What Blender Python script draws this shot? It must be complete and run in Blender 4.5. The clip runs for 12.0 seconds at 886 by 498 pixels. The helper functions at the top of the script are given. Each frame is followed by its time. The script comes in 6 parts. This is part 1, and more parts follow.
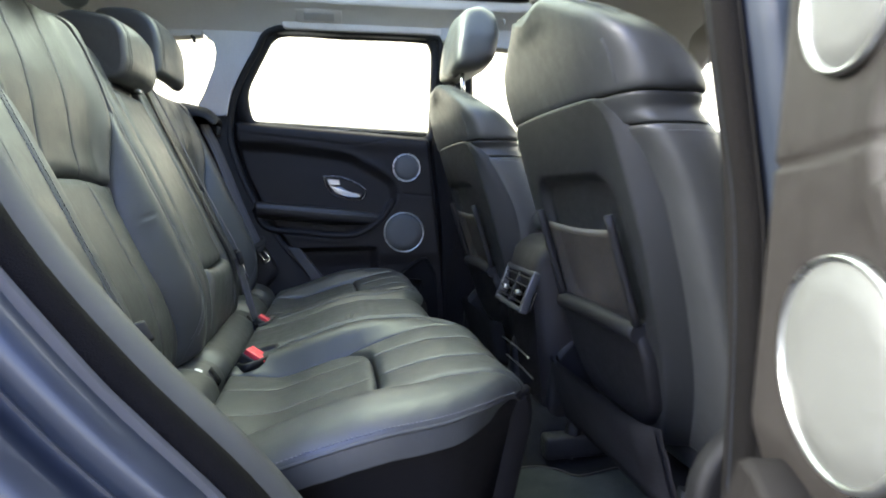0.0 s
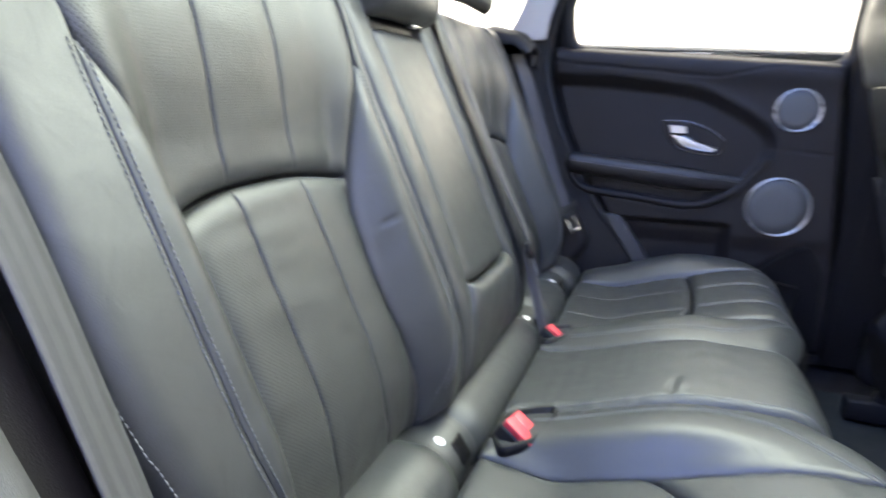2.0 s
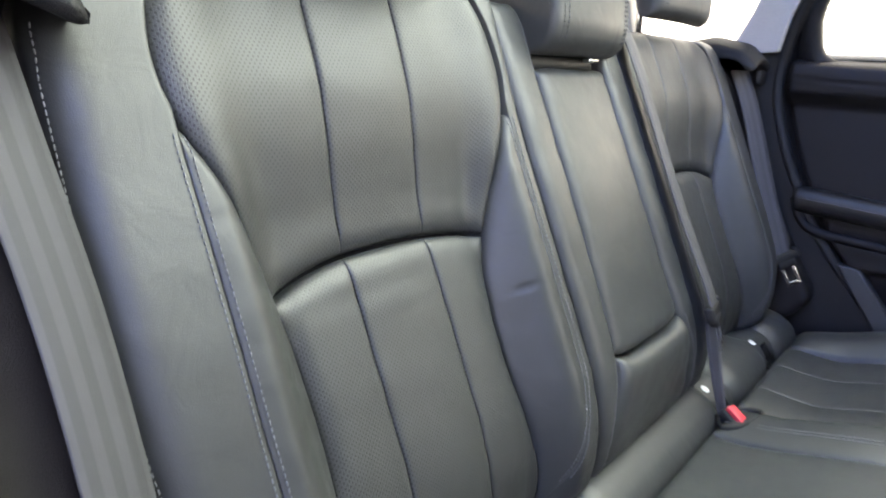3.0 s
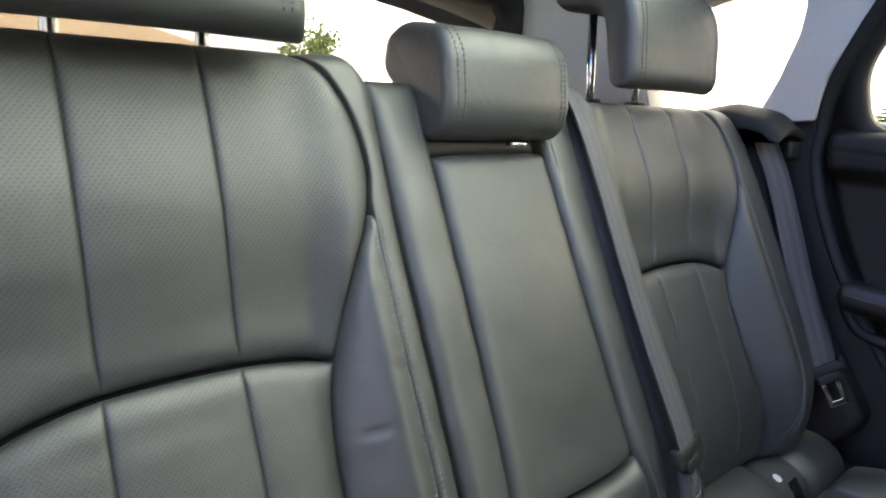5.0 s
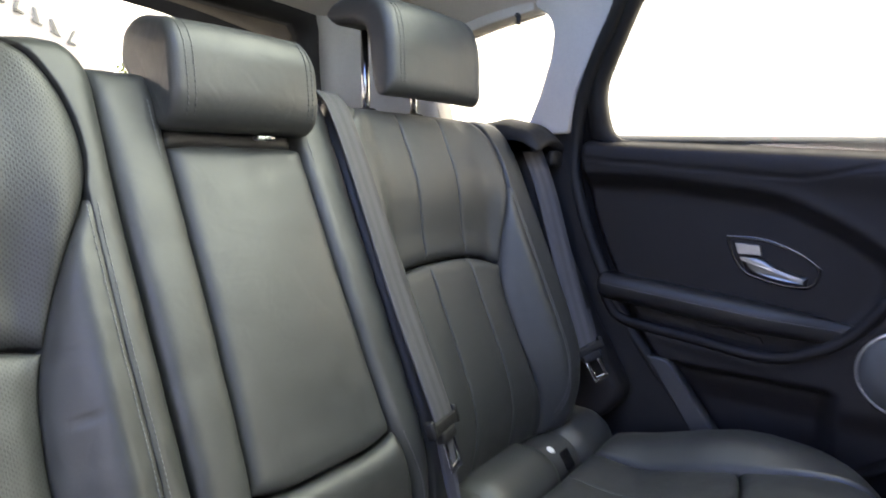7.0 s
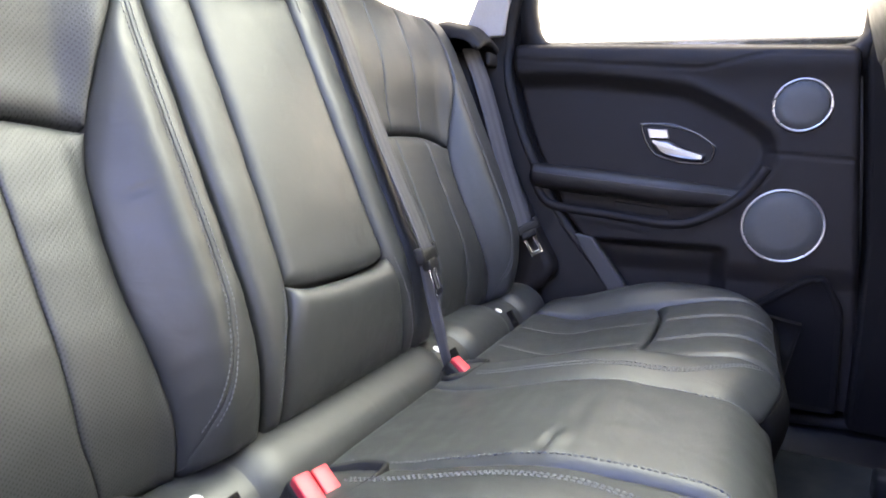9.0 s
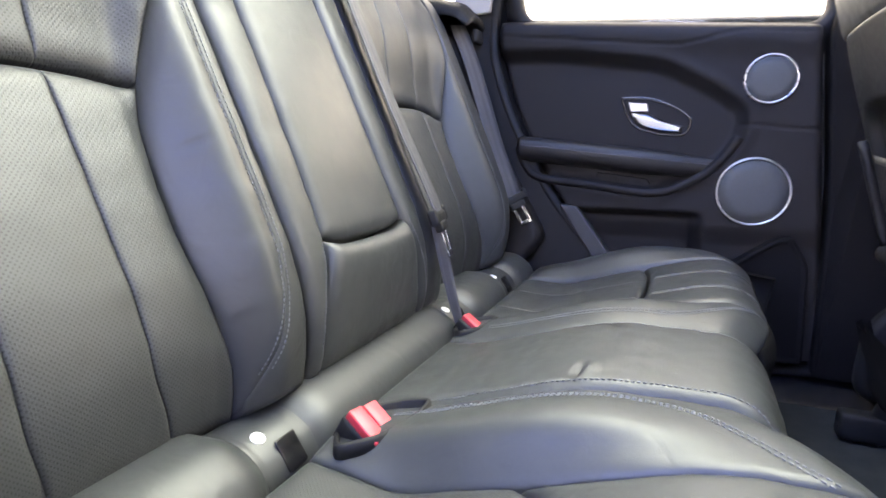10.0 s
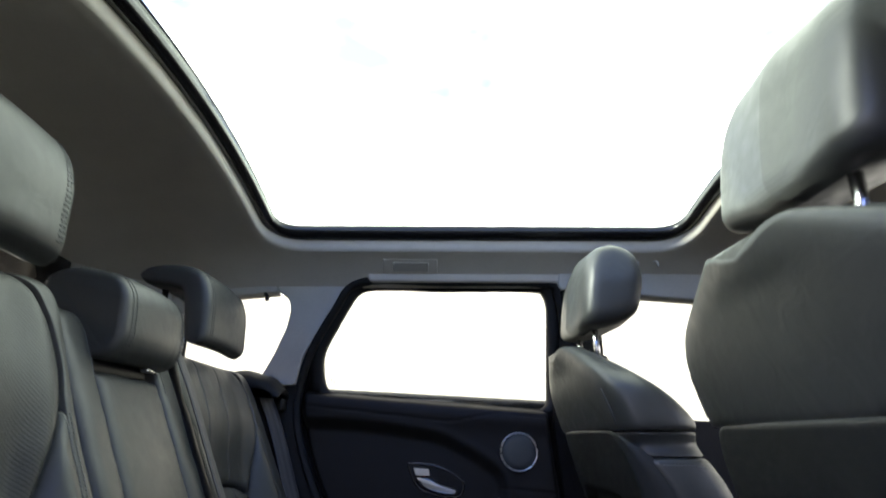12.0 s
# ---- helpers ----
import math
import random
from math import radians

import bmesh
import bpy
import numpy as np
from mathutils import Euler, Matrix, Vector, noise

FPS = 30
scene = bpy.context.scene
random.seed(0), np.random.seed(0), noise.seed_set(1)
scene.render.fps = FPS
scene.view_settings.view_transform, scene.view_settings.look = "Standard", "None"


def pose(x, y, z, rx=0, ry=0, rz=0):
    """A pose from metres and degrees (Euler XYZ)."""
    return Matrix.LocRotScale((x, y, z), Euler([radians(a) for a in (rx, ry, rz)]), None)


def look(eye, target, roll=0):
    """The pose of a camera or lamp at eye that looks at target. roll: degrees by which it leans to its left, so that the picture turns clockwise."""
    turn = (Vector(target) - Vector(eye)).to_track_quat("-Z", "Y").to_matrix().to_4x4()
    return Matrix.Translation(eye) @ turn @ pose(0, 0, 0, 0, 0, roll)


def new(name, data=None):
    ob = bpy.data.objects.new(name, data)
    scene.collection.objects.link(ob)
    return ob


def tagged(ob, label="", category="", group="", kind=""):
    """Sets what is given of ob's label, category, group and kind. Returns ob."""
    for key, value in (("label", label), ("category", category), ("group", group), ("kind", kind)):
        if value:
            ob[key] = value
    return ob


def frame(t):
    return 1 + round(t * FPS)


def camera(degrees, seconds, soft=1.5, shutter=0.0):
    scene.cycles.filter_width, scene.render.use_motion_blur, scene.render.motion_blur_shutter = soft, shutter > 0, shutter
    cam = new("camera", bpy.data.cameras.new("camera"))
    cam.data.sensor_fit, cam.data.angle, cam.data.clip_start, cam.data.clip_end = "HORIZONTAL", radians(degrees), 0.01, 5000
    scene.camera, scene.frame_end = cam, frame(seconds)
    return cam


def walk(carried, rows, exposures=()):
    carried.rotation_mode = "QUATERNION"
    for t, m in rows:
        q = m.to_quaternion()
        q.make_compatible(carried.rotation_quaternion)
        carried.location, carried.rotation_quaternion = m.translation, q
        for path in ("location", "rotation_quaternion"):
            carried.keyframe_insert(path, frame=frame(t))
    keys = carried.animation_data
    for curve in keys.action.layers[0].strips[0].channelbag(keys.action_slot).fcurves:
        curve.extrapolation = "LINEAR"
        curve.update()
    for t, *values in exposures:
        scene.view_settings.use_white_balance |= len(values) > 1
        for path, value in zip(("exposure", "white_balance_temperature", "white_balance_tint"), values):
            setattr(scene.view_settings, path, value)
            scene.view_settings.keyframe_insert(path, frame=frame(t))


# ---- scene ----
cam = camera(74.8, 12.0, soft=1.7, shutter=0.5)
PATH = [
    (0, (0.25, -1.291, 0.917), (0.612, 0.666, 0.722), -0.4),
    (0.5, (0.245, -1.138, 0.944), (0.518, 0.817, 0.619), -0.2),
    (1, (0.254, -1.005, 0.968), (0.351, 0.953, 0.574), -0.3),
    (1.5, (0.255, -0.913, 0.988), (0.013, 1.02, 0.537), -0.2),
    (2, (0.245, -0.833, 1.024), (-0.465, 0.967, 0.519), 0.4),
    (2.5, (0.263, -0.778, 1.067), (-0.821, 0.806, 0.505), 0.4),
    (4.3, (0.312, -0.547, 1.119), (-1.232, 0.643, 0.671), 0.4),
    (4.5, (0.322, -0.522, 1.122), (-1.229, 0.667, 0.697), 0.3),
    (5, (0.341, -0.457, 1.135), (-1.213, 0.744, 0.757), 0.2),
    (5.5, (0.348, -0.408, 1.156), (-1.171, 0.852, 0.83), 0.2),
    (6, (0.381, -0.364, 1.164), (-1.066, 0.987, 0.883), -0.1),
    (6.5, (0.428, -0.362, 1.132), (-0.918, 1.093, 0.867), -0.1),
    (7, (0.462, -0.389, 1.085), (-0.784, 1.155, 0.828), -0.2),
    (7.2, (0.472, -0.404, 1.064), (-0.732, 1.172, 0.806), -0.2),
    (8.8, (0.414, -0.541, 0.927), (-0.496, 1.211, 0.608), 0.2),
    (9, (0.414, -0.553, 0.916), (-0.493, 1.198, 0.581), 0.4),
    (9.5, (0.395, -0.586, 0.897), (-0.455, 1.188, 0.537), 0.2),
    (10, (0.362, -0.631, 0.884), (-0.405, 1.178, 0.512), 0.1),
    (10.5, (0.338, -0.671, 0.903), (-0.208, 1.233, 0.631), -0.1),
    (11, (0.339, -0.703, 0.961), (0.036, 1.264, 1.154), -0.4),
    (11.5, (0.337, -0.756, 1.007), (0.223, 1.177, 1.504), -0.0),
    (12, (0.29, -0.854, 1.033), (0.302, 1.047, 1.656), 0.1),
]
walk(cam, [(t, look(eye, target, roll)) for t, eye, target, roll in PATH], exposures=[
    (0, 3.12, 6750, 4), (0.5, 3.58, 6650, 2), (1, 3.74, 6650, 1), (1.5, 3.92, 6700, 6), (2.5, 3.87, 6750, 17), (4.3, 3.33, 7000, 11), (5.5, 3.30, 7100, 13),
    (7, 3.36, 7050, 14), (9.5, 4.2, 7100, 20), (10.5, 4.2, 7000, 18), (11, 3.88, 6750, 14), (11.5, 2.9, 6550, 11), (12, 1.85, 6550, 10)])

# ---- world and light ----
world = bpy.data.worlds.new("world")
scene.world = world
world.use_nodes = True
wt = world.node_tree
wt.nodes.clear()
w_out = wt.nodes.new("ShaderNodeOutputWorld")
w_bg = wt.nodes.new("ShaderNodeBackground")
w_sky = wt.nodes.new("ShaderNodeTexSky")
w_sky.sky_type, w_sky.sun_disc = "NISHITA", False
SUN_UP, SUN_TURN = 28.0, 262.0
w_sky.sun_elevation, w_sky.sun_rotation = radians(SUN_UP), radians(SUN_TURN)
w_sky.air_density, w_sky.dust_density, w_sky.ozone_density = 1.5, 0.5, 2.0
w_co = wt.nodes.new("ShaderNodeTexCoord")
w_map = wt.nodes.new("ShaderNodeMapping")
w_map.inputs["Scale"].default_value = (1.0, 1.0, 2.2)
w_noise = wt.nodes.new("ShaderNodeTexNoise")
w_noise.inputs["Scale"].default_value, w_noise.inputs["Detail"].default_value = 2.6, 6.0
w_ramp = wt.nodes.new("ShaderNodeMapRange")
w_ramp.inputs["From Min"].default_value, w_ramp.inputs["From Max"].default_value = 0.36, 0.50
w_ramp.inputs["To Min"].default_value, w_ramp.inputs["To Max"].default_value = 0.15, 1.0
w_mix = wt.nodes.new("ShaderNodeMix")
w_mix.data_type = "RGBA"
# thin clouds with greyer undersides
w_under = wt.nodes.new("ShaderNodeTexNoise")
w_under.inputs["Scale"].default_value, w_under.inputs["Detail"].default_value = 4.2, 4.0
w_grey = wt.nodes.new("ShaderNodeMapRange")
w_grey.interpolation_type = "SMOOTHSTEP"
w_grey.inputs["From Min"].default_value, w_grey.inputs["From Max"].default_value = 0.36, 0.52
w_cloud = wt.nodes.new("ShaderNodeMix")
w_cloud.data_type = "RGBA"
w_cloud.inputs["A"].default_value = (3.4, 3.7, 3.6, 1)
w_cloud.inputs["B"].default_value = (10.9, 10.8, 10.2, 1)
wt.links.new(w_co.outputs["Generated"], w_under.inputs["Vector"])
wt.links.new(w_under.outputs["Fac"], w_grey.inputs["Value"])
wt.links.new(w_cloud.outputs["Result"], w_mix.inputs["B"])
wt.links.new(w_co.outputs["Generated"], w_map.inputs["Vector"])
wt.links.new(w_map.outputs["Vector"], w_noise.inputs["Vector"])
wt.links.new(w_noise.outputs["Fac"], w_ramp.inputs["Value"])
w_sep = wt.nodes.new("ShaderNodeSeparateXYZ")
w_side = wt.nodes.new("ShaderNodeMapRange")
w_side.interpolation_type = "SMOOTHSTEP"
w_side.inputs["From Min"].default_value, w_side.inputs["From Max"].default_value = -0.6, 0.25
w_side.inputs["To Min"].default_value, w_side.inputs["To Max"].default_value = 0.0, 1.0
w_mul = wt.nodes.new("ShaderNodeMath")
w_mul.operation = "MULTIPLY"
wt.links.new(w_co.outputs["Generated"], w_sep.inputs["Vector"])
wt.links.new(w_sep.outputs["Y"], w_side.inputs["Value"])
w_high = wt.nodes.new("ShaderNodeMapRange")
w_high.interpolation_type = "SMOOTHSTEP"
w_high.inputs["From Min"].default_value, w_high.inputs["From Max"].default_value = 0.12, 0.55
w_high.inputs["To Min"].default_value, w_high.inputs["To Max"].default_value = 0.26, 0.0
wt.links.new(w_sep.outputs["Z"], w_high.inputs["Value"])
w_max = wt.nodes.new("ShaderNodeMath")
w_max.operation = "MAXIMUM"
wt.links.new(w_side.outputs["Result"], w_max.inputs[0])
wt.links.new(w_high.outputs["Result"], w_max.inputs[1])
w_low = wt.nodes.new("ShaderNodeMapRange")
w_low.interpolation_type = "SMOOTHSTEP"
w_low.inputs["From Min"].default_value, w_low.inputs["From Max"].default_value = 0.30, 0.55
w_low.inputs["To Min"].default_value, w_low.inputs["To Max"].default_value = 1.0, 0.0
wt.links.new(w_sep.outputs["Z"], w_low.inputs["Value"])
w_plain = wt.nodes.new("ShaderNodeMath")
w_plain.operation = "MAXIMUM"
wt.links.new(w_grey.outputs["Result"], w_plain.inputs[0])
wt.links.new(w_low.outputs["Result"], w_plain.inputs[1])
wt.links.new(w_plain.outputs["Value"], w_cloud.inputs["Factor"])
w_veil = wt.nodes.new("ShaderNodeMath")
w_veil.operation = "MAXIMUM"
wt.links.new(w_ramp.outputs["Result"], w_veil.inputs[0])
wt.links.new(w_low.outputs["Result"], w_veil.inputs[1])
wt.links.new(w_veil.outputs["Value"], w_mul.inputs[0])
wt.links.new(w_max.outputs["Value"], w_mul.inputs[1])
wt.links.new(w_mul.outputs["Value"], w_mix.inputs["Factor"])
w_deep = wt.nodes.new("ShaderNodeMix")
w_deep.data_type, w_deep.blend_type = "RGBA", "MULTIPLY"
w_deep.inputs["Factor"].default_value = 1.0
w_deep.inputs["B"].default_value = (0.68, 0.67, 1.22, 1)
wt.links.new(w_sky.outputs["Color"], w_deep.inputs["A"])
wt.links.new(w_deep.outputs["Result"], w_mix.inputs["A"])
wt.links.new(w_mix.outputs["Result"], w_bg.inputs["Color"])
wt.links.new(w_bg.outputs["Background"], w_out.inputs["Surface"])
w_bg.inputs["Strength"].default_value = 0.15

sun = new("sun", bpy.data.lights.new("sun", "SUN"))
sun.data.energy, sun.data.angle, sun.data.color = 3.0, radians(24), (1.0, 0.96, 0.9)
a_up, a_turn = radians(SUN_UP), radians(SUN_TURN)
sun.matrix_world = look((0, 0, 0), (-math.cos(a_up) * math.sin(a_turn), -math.cos(a_up) * math.cos(a_turn), -math.sin(a_up)))


# ---- materials ----
def material(name, colour, rough=0.5, metal=0.0, spec=0.5, vary=0.15, scale=30.0, grain=0.0, grain_scale=400.0, coat=0.0, holes=False, sheen=0.0, rough_vary=0.1, stripes=0.0, crease=0):
    """A surface with two scales of variation, fine relief and, where asked, perforation laid on the metre UV."""
    m = bpy.data.materials.new(name)
    m.use_nodes = True
    t = m.node_tree
    b = t.nodes["Principled BSDF"]
    b.inputs["Metallic"].default_value = metal
    b.inputs["Specular IOR Level"].default_value = spec
    b.inputs["Coat Weight"].default_value = coat
    b.inputs["Sheen Weight"].default_value = sheen
    co = t.nodes.new("ShaderNodeTexCoord")
    n1 = t.nodes.new("ShaderNodeTexNoise")
    n1.inputs["Scale"].default_value, n1.inputs["Detail"].default_value = scale * 0.25, 4.0
    n2 = t.nodes.new("ShaderNodeTexNoise")
    n2.inputs["Scale"].default_value, n2.inputs["Detail"].default_value = scale * 4, 3.0
    add = t.nodes.new("ShaderNodeMath")
    add.operation = "ADD"
    for n in (n1, n2):
        t.links.new(co.outputs["Object"], n.inputs["Vector"])
    t.links.new(n1.outputs["Fac"], add.inputs[0])
    t.links.new(n2.outputs["Fac"], add.inputs[1])
    mr = t.nodes.new("ShaderNodeMapRange")
    mr.inputs["From Min"].default_value, mr.inputs["From Max"].default_value = 0.6, 1.4
    t.links.new(add.outputs[0], mr.inputs["Value"])
    mix = t.nodes.new("ShaderNodeMix")
    mix.data_type = "RGBA"
    mix.inputs["A"].default_value = (*[c * (1 - vary) for c in colour], 1)
    mix.inputs["B"].default_value = (*[min(1, c * (1 + vary)) for c in colour], 1)
    t.links.new(mr.outputs["Result"], mix.inputs["Factor"])
    t.links.new(mix.outputs["Result"], b.inputs["Base Color"])
    rr = t.nodes.new("ShaderNodeMapRange")
    rr.inputs["From Min"].default_value, rr.inputs["From Max"].default_value = 0.6, 1.4
    rr.inputs["To Min"].default_value, rr.inputs["To Max"].default_value = max(0.02, rough - rough_vary), min(1, rough + rough_vary)
    t.links.new(add.outputs[0], rr.inputs["Value"])
    t.links.new(rr.outputs["Result"], b.inputs["Roughness"])
    height = None
    if grain:
        g = t.nodes.new("ShaderNodeTexVoronoi")
        g.inputs["Scale"].default_value = grain_scale
        t.links.new(co.outputs["Object"], g.inputs["Vector"])
        height = g.outputs["Distance"]
        bump = t.nodes.new("ShaderNodeBump")
        bump.inputs["Strength"].default_value, bump.inputs["Distance"].default_value = grain, 0.0006
        t.links.new(height, bump.inputs["Height"])
        t.links.new(bump.outputs["Normal"], b.inputs["Normal"])
    if crease:
        # soft wrinkles where the hide has been sat on
        w = t.nodes.new("ShaderNodeTexNoise")
        w.inputs["Scale"].default_value, w.inputs["Detail"].default_value = 26.0, 2.5
        w.inputs["Distortion"].default_value = 1.2
        t.links.new(co.outputs["Object"], w.inputs["Vector"])
        wb = t.nodes.new("ShaderNodeBump")
        wb.inputs["Strength"].default_value, wb.inputs["Distance"].default_value = crease, 0.004
        t.links.new(w.outputs["Fac"], wb.inputs["Height"])
        t.links.new(wb.outputs["Normal"], bump.inputs["Normal"])
    if stripes:
        uv = t.nodes.new("ShaderNodeUVMap")
        uv.uv_map = "metres"
        sx = t.nodes.new("ShaderNodeSeparateXYZ")
        pp = t.nodes.new("ShaderNodeMath")
        pp.operation = "PINGPONG"
        pp.inputs[1].default_value = stripes
        sm = t.nodes.new("ShaderNodeMapRange")
        sm.inputs["From Min"].default_value, sm.inputs["From Max"].default_value = stripes * 0.42, stripes * 0.55
        sm.inputs["To Min"].default_value, sm.inputs["To Max"].default_value = 0.76, 1.0
        tint = t.nodes.new("ShaderNodeMix")
        tint.data_type, tint.blend_type = "RGBA", "MULTIPLY"
        tint.inputs["Factor"].default_value = 1.0
        t.links.new(uv.outputs["UV"], sx.inputs["Vector"])
        t.links.new(sx.outputs["X"], pp.inputs[0])
        t.links.new(pp.outputs["Value"], sm.inputs["Value"])
        t.links.new(mix.outputs["Result"], tint.inputs["A"])
        t.links.new(sm.outputs["Result"], tint.inputs["B"])
        t.links.new(tint.outputs["Result"], b.inputs["Base Color"])
    if holes:
        uv = t.nodes.new("ShaderNodeUVMap")
        uv.uv_map = "metres"
        mp = t.nodes.new("ShaderNodeMapping")
        mp.inputs["Rotation"].default_value = (0, 0, radians(45))
        mp.inputs["Scale"].default_value = (320, 320, 320)
        t.links.new(uv.outputs["UV"], mp.inputs["Vector"])
        v = t.nodes.new("ShaderNodeTexVoronoi")
        v.voronoi_dimensions = "2D"
        v.inputs["Scale"].default_value, v.inputs["Randomness"].default_value = 1.0, 0.0
        t.links.new(mp.outputs["Vector"], v.inputs["Vector"])
        hm = t.nodes.new("ShaderNodeMapRange")
        hm.inputs["From Min"].default_value, hm.inputs["From Max"].default_value = 0.14, 0.32
        t.links.new(v.outputs["Distance"], hm.inputs["Value"])
        dark = t.nodes.new("ShaderNodeMix")
        dark.data_type = "RGBA"
        dark.inputs["A"].default_value = (0.013, 0.013, 0.013, 1)
        t.links.new(hm.outputs["Result"], dark.inputs["Factor"])
        t.links.new(mix.outputs["Result"], dark.inputs["B"])
        t.links.new(dark.outputs["Result"], b.inputs["Base Color"])
        b2 = t.nodes.new("ShaderNodeBump")
        b2.inputs["Strength"].default_value, b2.inputs["Distance"].default_value = 0.3, 0.0006
        t.links.new(hm.outputs["Result"], b2.inputs["Height"])
        if grain:
            t.links.new(bump.outputs["Normal"], b2.inputs["Normal"])
        t.links.new(b2.outputs["Normal"], b.inputs["Normal"])
    return m


LEATHER = material("black_leather", (0.0362, 0.0384, 0.0376), 0.45, 0, 0.6, 0.12, 12, 0.16, 1200, crease=0.2)
LEATHER_HOLES = material("perforated_leather", (0.0402, 0.0424, 0.0414), 0.44, 0, 0.55, 0.15, 12, 0.25, 900, holes=True, crease=0.15)
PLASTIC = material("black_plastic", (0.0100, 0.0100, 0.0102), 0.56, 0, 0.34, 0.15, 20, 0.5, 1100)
PLASTIC_SOFT = material("soft_black_trim", (0.0140, 0.0126, 0.0121), 0.55, 0, 0.28, 0.15, 14, 0.5, 1300)
DOOR_LEATHER = material("dark_door_leather", (0.0165, 0.0152, 0.0142), 0.46, 0, 0.5, 0.12, 12, 0.2, 1200)
# black side trim, base raised to hold the near side's daylight in its colour
TRIM_BRIGHTENED = material("brightened_grained_trim", (0.052, 0.053, 0.053), 0.52, 0, 0.45, 0.12, 16, 0.4, 1200)
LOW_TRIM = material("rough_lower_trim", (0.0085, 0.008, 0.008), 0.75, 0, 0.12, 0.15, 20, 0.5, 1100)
SHELL = material("grained_seat_shell", (0.0165, 0.0180, 0.0176), 0.50, 0, 0.42, 0.15, 20, 0.5, 1100)
GLOSS = material("gloss_black", (0.008, 0.008, 0.009), 0.22, 0, 0.5, 0.1, 10, rough_vary=0.04)
RUBBER = material("rubber_seal", (0.0042, 0.0038, 0.0038), 0.9, 0, 0.12, 0.55, 60, 0.8, 500)
CARPET = material("black_carpet", (0.017, 0.017, 0.0172), 0.95, 0, 0.05, 0.45, 90, 1.0, 700)
MAT_PILE = material("mat_carpet", (0.032, 0.036, 0.036), 0.95, 0, 0.05, 0.4, 90, 1.0, 700)
WEBBING = material("belt_webbing", (0.068, 0.068, 0.074), 0.6, 0, 0.35, 0.12, 20, 0.4, 1500, stripes=0.0078)
HEADLINER = material("headliner_fabric", (0.54, 0.50, 0.44), 0.95, 0, 0.1, 0.06, 60, 0.4, 1500)
HANDLE_GREY = material("grey_handle_plastic", (0.40, 0.375, 0.335), 0.7, 0, 0.25, 0.06, 50, 0.3, 1500)
PILLAR = material("grey_pillar_trim", (0.47, 0.45, 0.41), 0.75, 0, 0.25, 0.06, 50, 0.3, 1500)
HANDLE = material("brushed_handle_metal", (0.22, 0.23, 0.235), 0.30, 1.0, 0.5, 0.06, 30, rough_vary=0.06)
SATIN = material("dark_satin_metal", (0.27, 0.28, 0.29), 0.34, 1.0, 0.5, 0.06, 30, rough_vary=0.06)
VENT = material("dark_vent_trim", (0.075, 0.077, 0.08), 0.38, 0.4, 0.5, 0.08, 30, rough_vary=0.06)
CHROME = material("satin_chrome", (0.56, 0.58, 0.585), 0.30, 1.0, 0.5, 0.05, 30, rough_vary=0.06)
STEEL = material("bright_steel", (0.62, 0.62, 0.62), 0.18, 1.0, 0.5, 0.05, 30, rough_vary=0.05)
RED = material("red_release_button", (0.62, 0.045, 0.06), 0.4, 0, 0.5, 0.1, 30)
WHITE = material("white_print", (0.8, 0.8, 0.78), 0.5, 0, 0.4, 0.05, 30)
THREAD = material("grey_thread", (0.135, 0.14, 0.145), 0.7, 0, 0.3, 0.15, 40)
THREAD_DARK = material("dark_thread", (0.075, 0.08, 0.082), 0.7, 0, 0.3, 0.15, 40)
NET = material("elastic_net", (0.095, 0.082, 0.066), 0.8, 0, 0.2, 0.2, 40)
NET_BAND = material("elastic_band", (0.13, 0.122, 0.10), 0.8, 0, 0.2, 0.15, 60, 0.6, 1200)
GRILLE = material("speaker_grille", (0.084, 0.088, 0.085), 0.6, 0.3, 0.5, 0.12, 40, 0.3, 1500)
PAINT = material("dark_blue_paint", (0.022, 0.029, 0.043), 0.36, 0.35, 0.5, 0.08, 6, coat=0.25, rough_vary=0.04)
ASPHALT = material("asphalt", (0.06, 0.06, 0.06), 0.9, 0, 0.3, 0.35, 3, 1.0, 40)
RENDER_WALL = material("white_cladding", (0.75, 0.74, 0.72), 0.7, 0, 0.3, 0.05, 1)
TAN = material("tan_roof", (0.42, 0.31, 0.20), 0.8, 0, 0.3, 0.1, 2)
SIGN = material("grey_sign_letters", (0.25, 0.27, 0.27), 0.5, 0, 0.4, 0.1, 4)
BARK = material("bark", (0.10, 0.075, 0.05), 0.9, 0, 0.2, 0.3, 6, 0.8, 60)
LEAF = material("tree_leaves", (0.12, 0.165, 0.045), 0.5, 0, 0.3, 0.45, 2)


def glass(name, tint):
    m = bpy.data.materials.new(name)
    m.use_nodes = True
    t = m.node_tree
    t.nodes.clear()
    o = t.nodes.new("ShaderNodeOutputMaterial")
    tr = t.nodes.new("ShaderNodeBsdfTransparent")
    tr.inputs["Color"].default_value = (*tint, 1)
    gl = t.nodes.new("ShaderNodeBsdfGlossy")
    gl.inputs["Roughness"].default_value = 0.02
    mx = t.nodes.new("ShaderNodeMixShader")
    mx.inputs["Fac"].default_value = 0.05
    t.links.new(tr.outputs["BSDF"], mx.inputs[1])
    t.links.new(gl.outputs["BSDF"], mx.inputs[2])
    t.links.new(mx.outputs["Shader"], o.inputs["Surface"])
    return m


GLASS = glass("green_tinted_glass", (0.62, 0.61, 0.57))
GLASS_ROOF = glass("tinted_roof_glass", (0.79, 0.90, 0.81))


# ---- builders ----
from mathutils.bvhtree import BVHTree


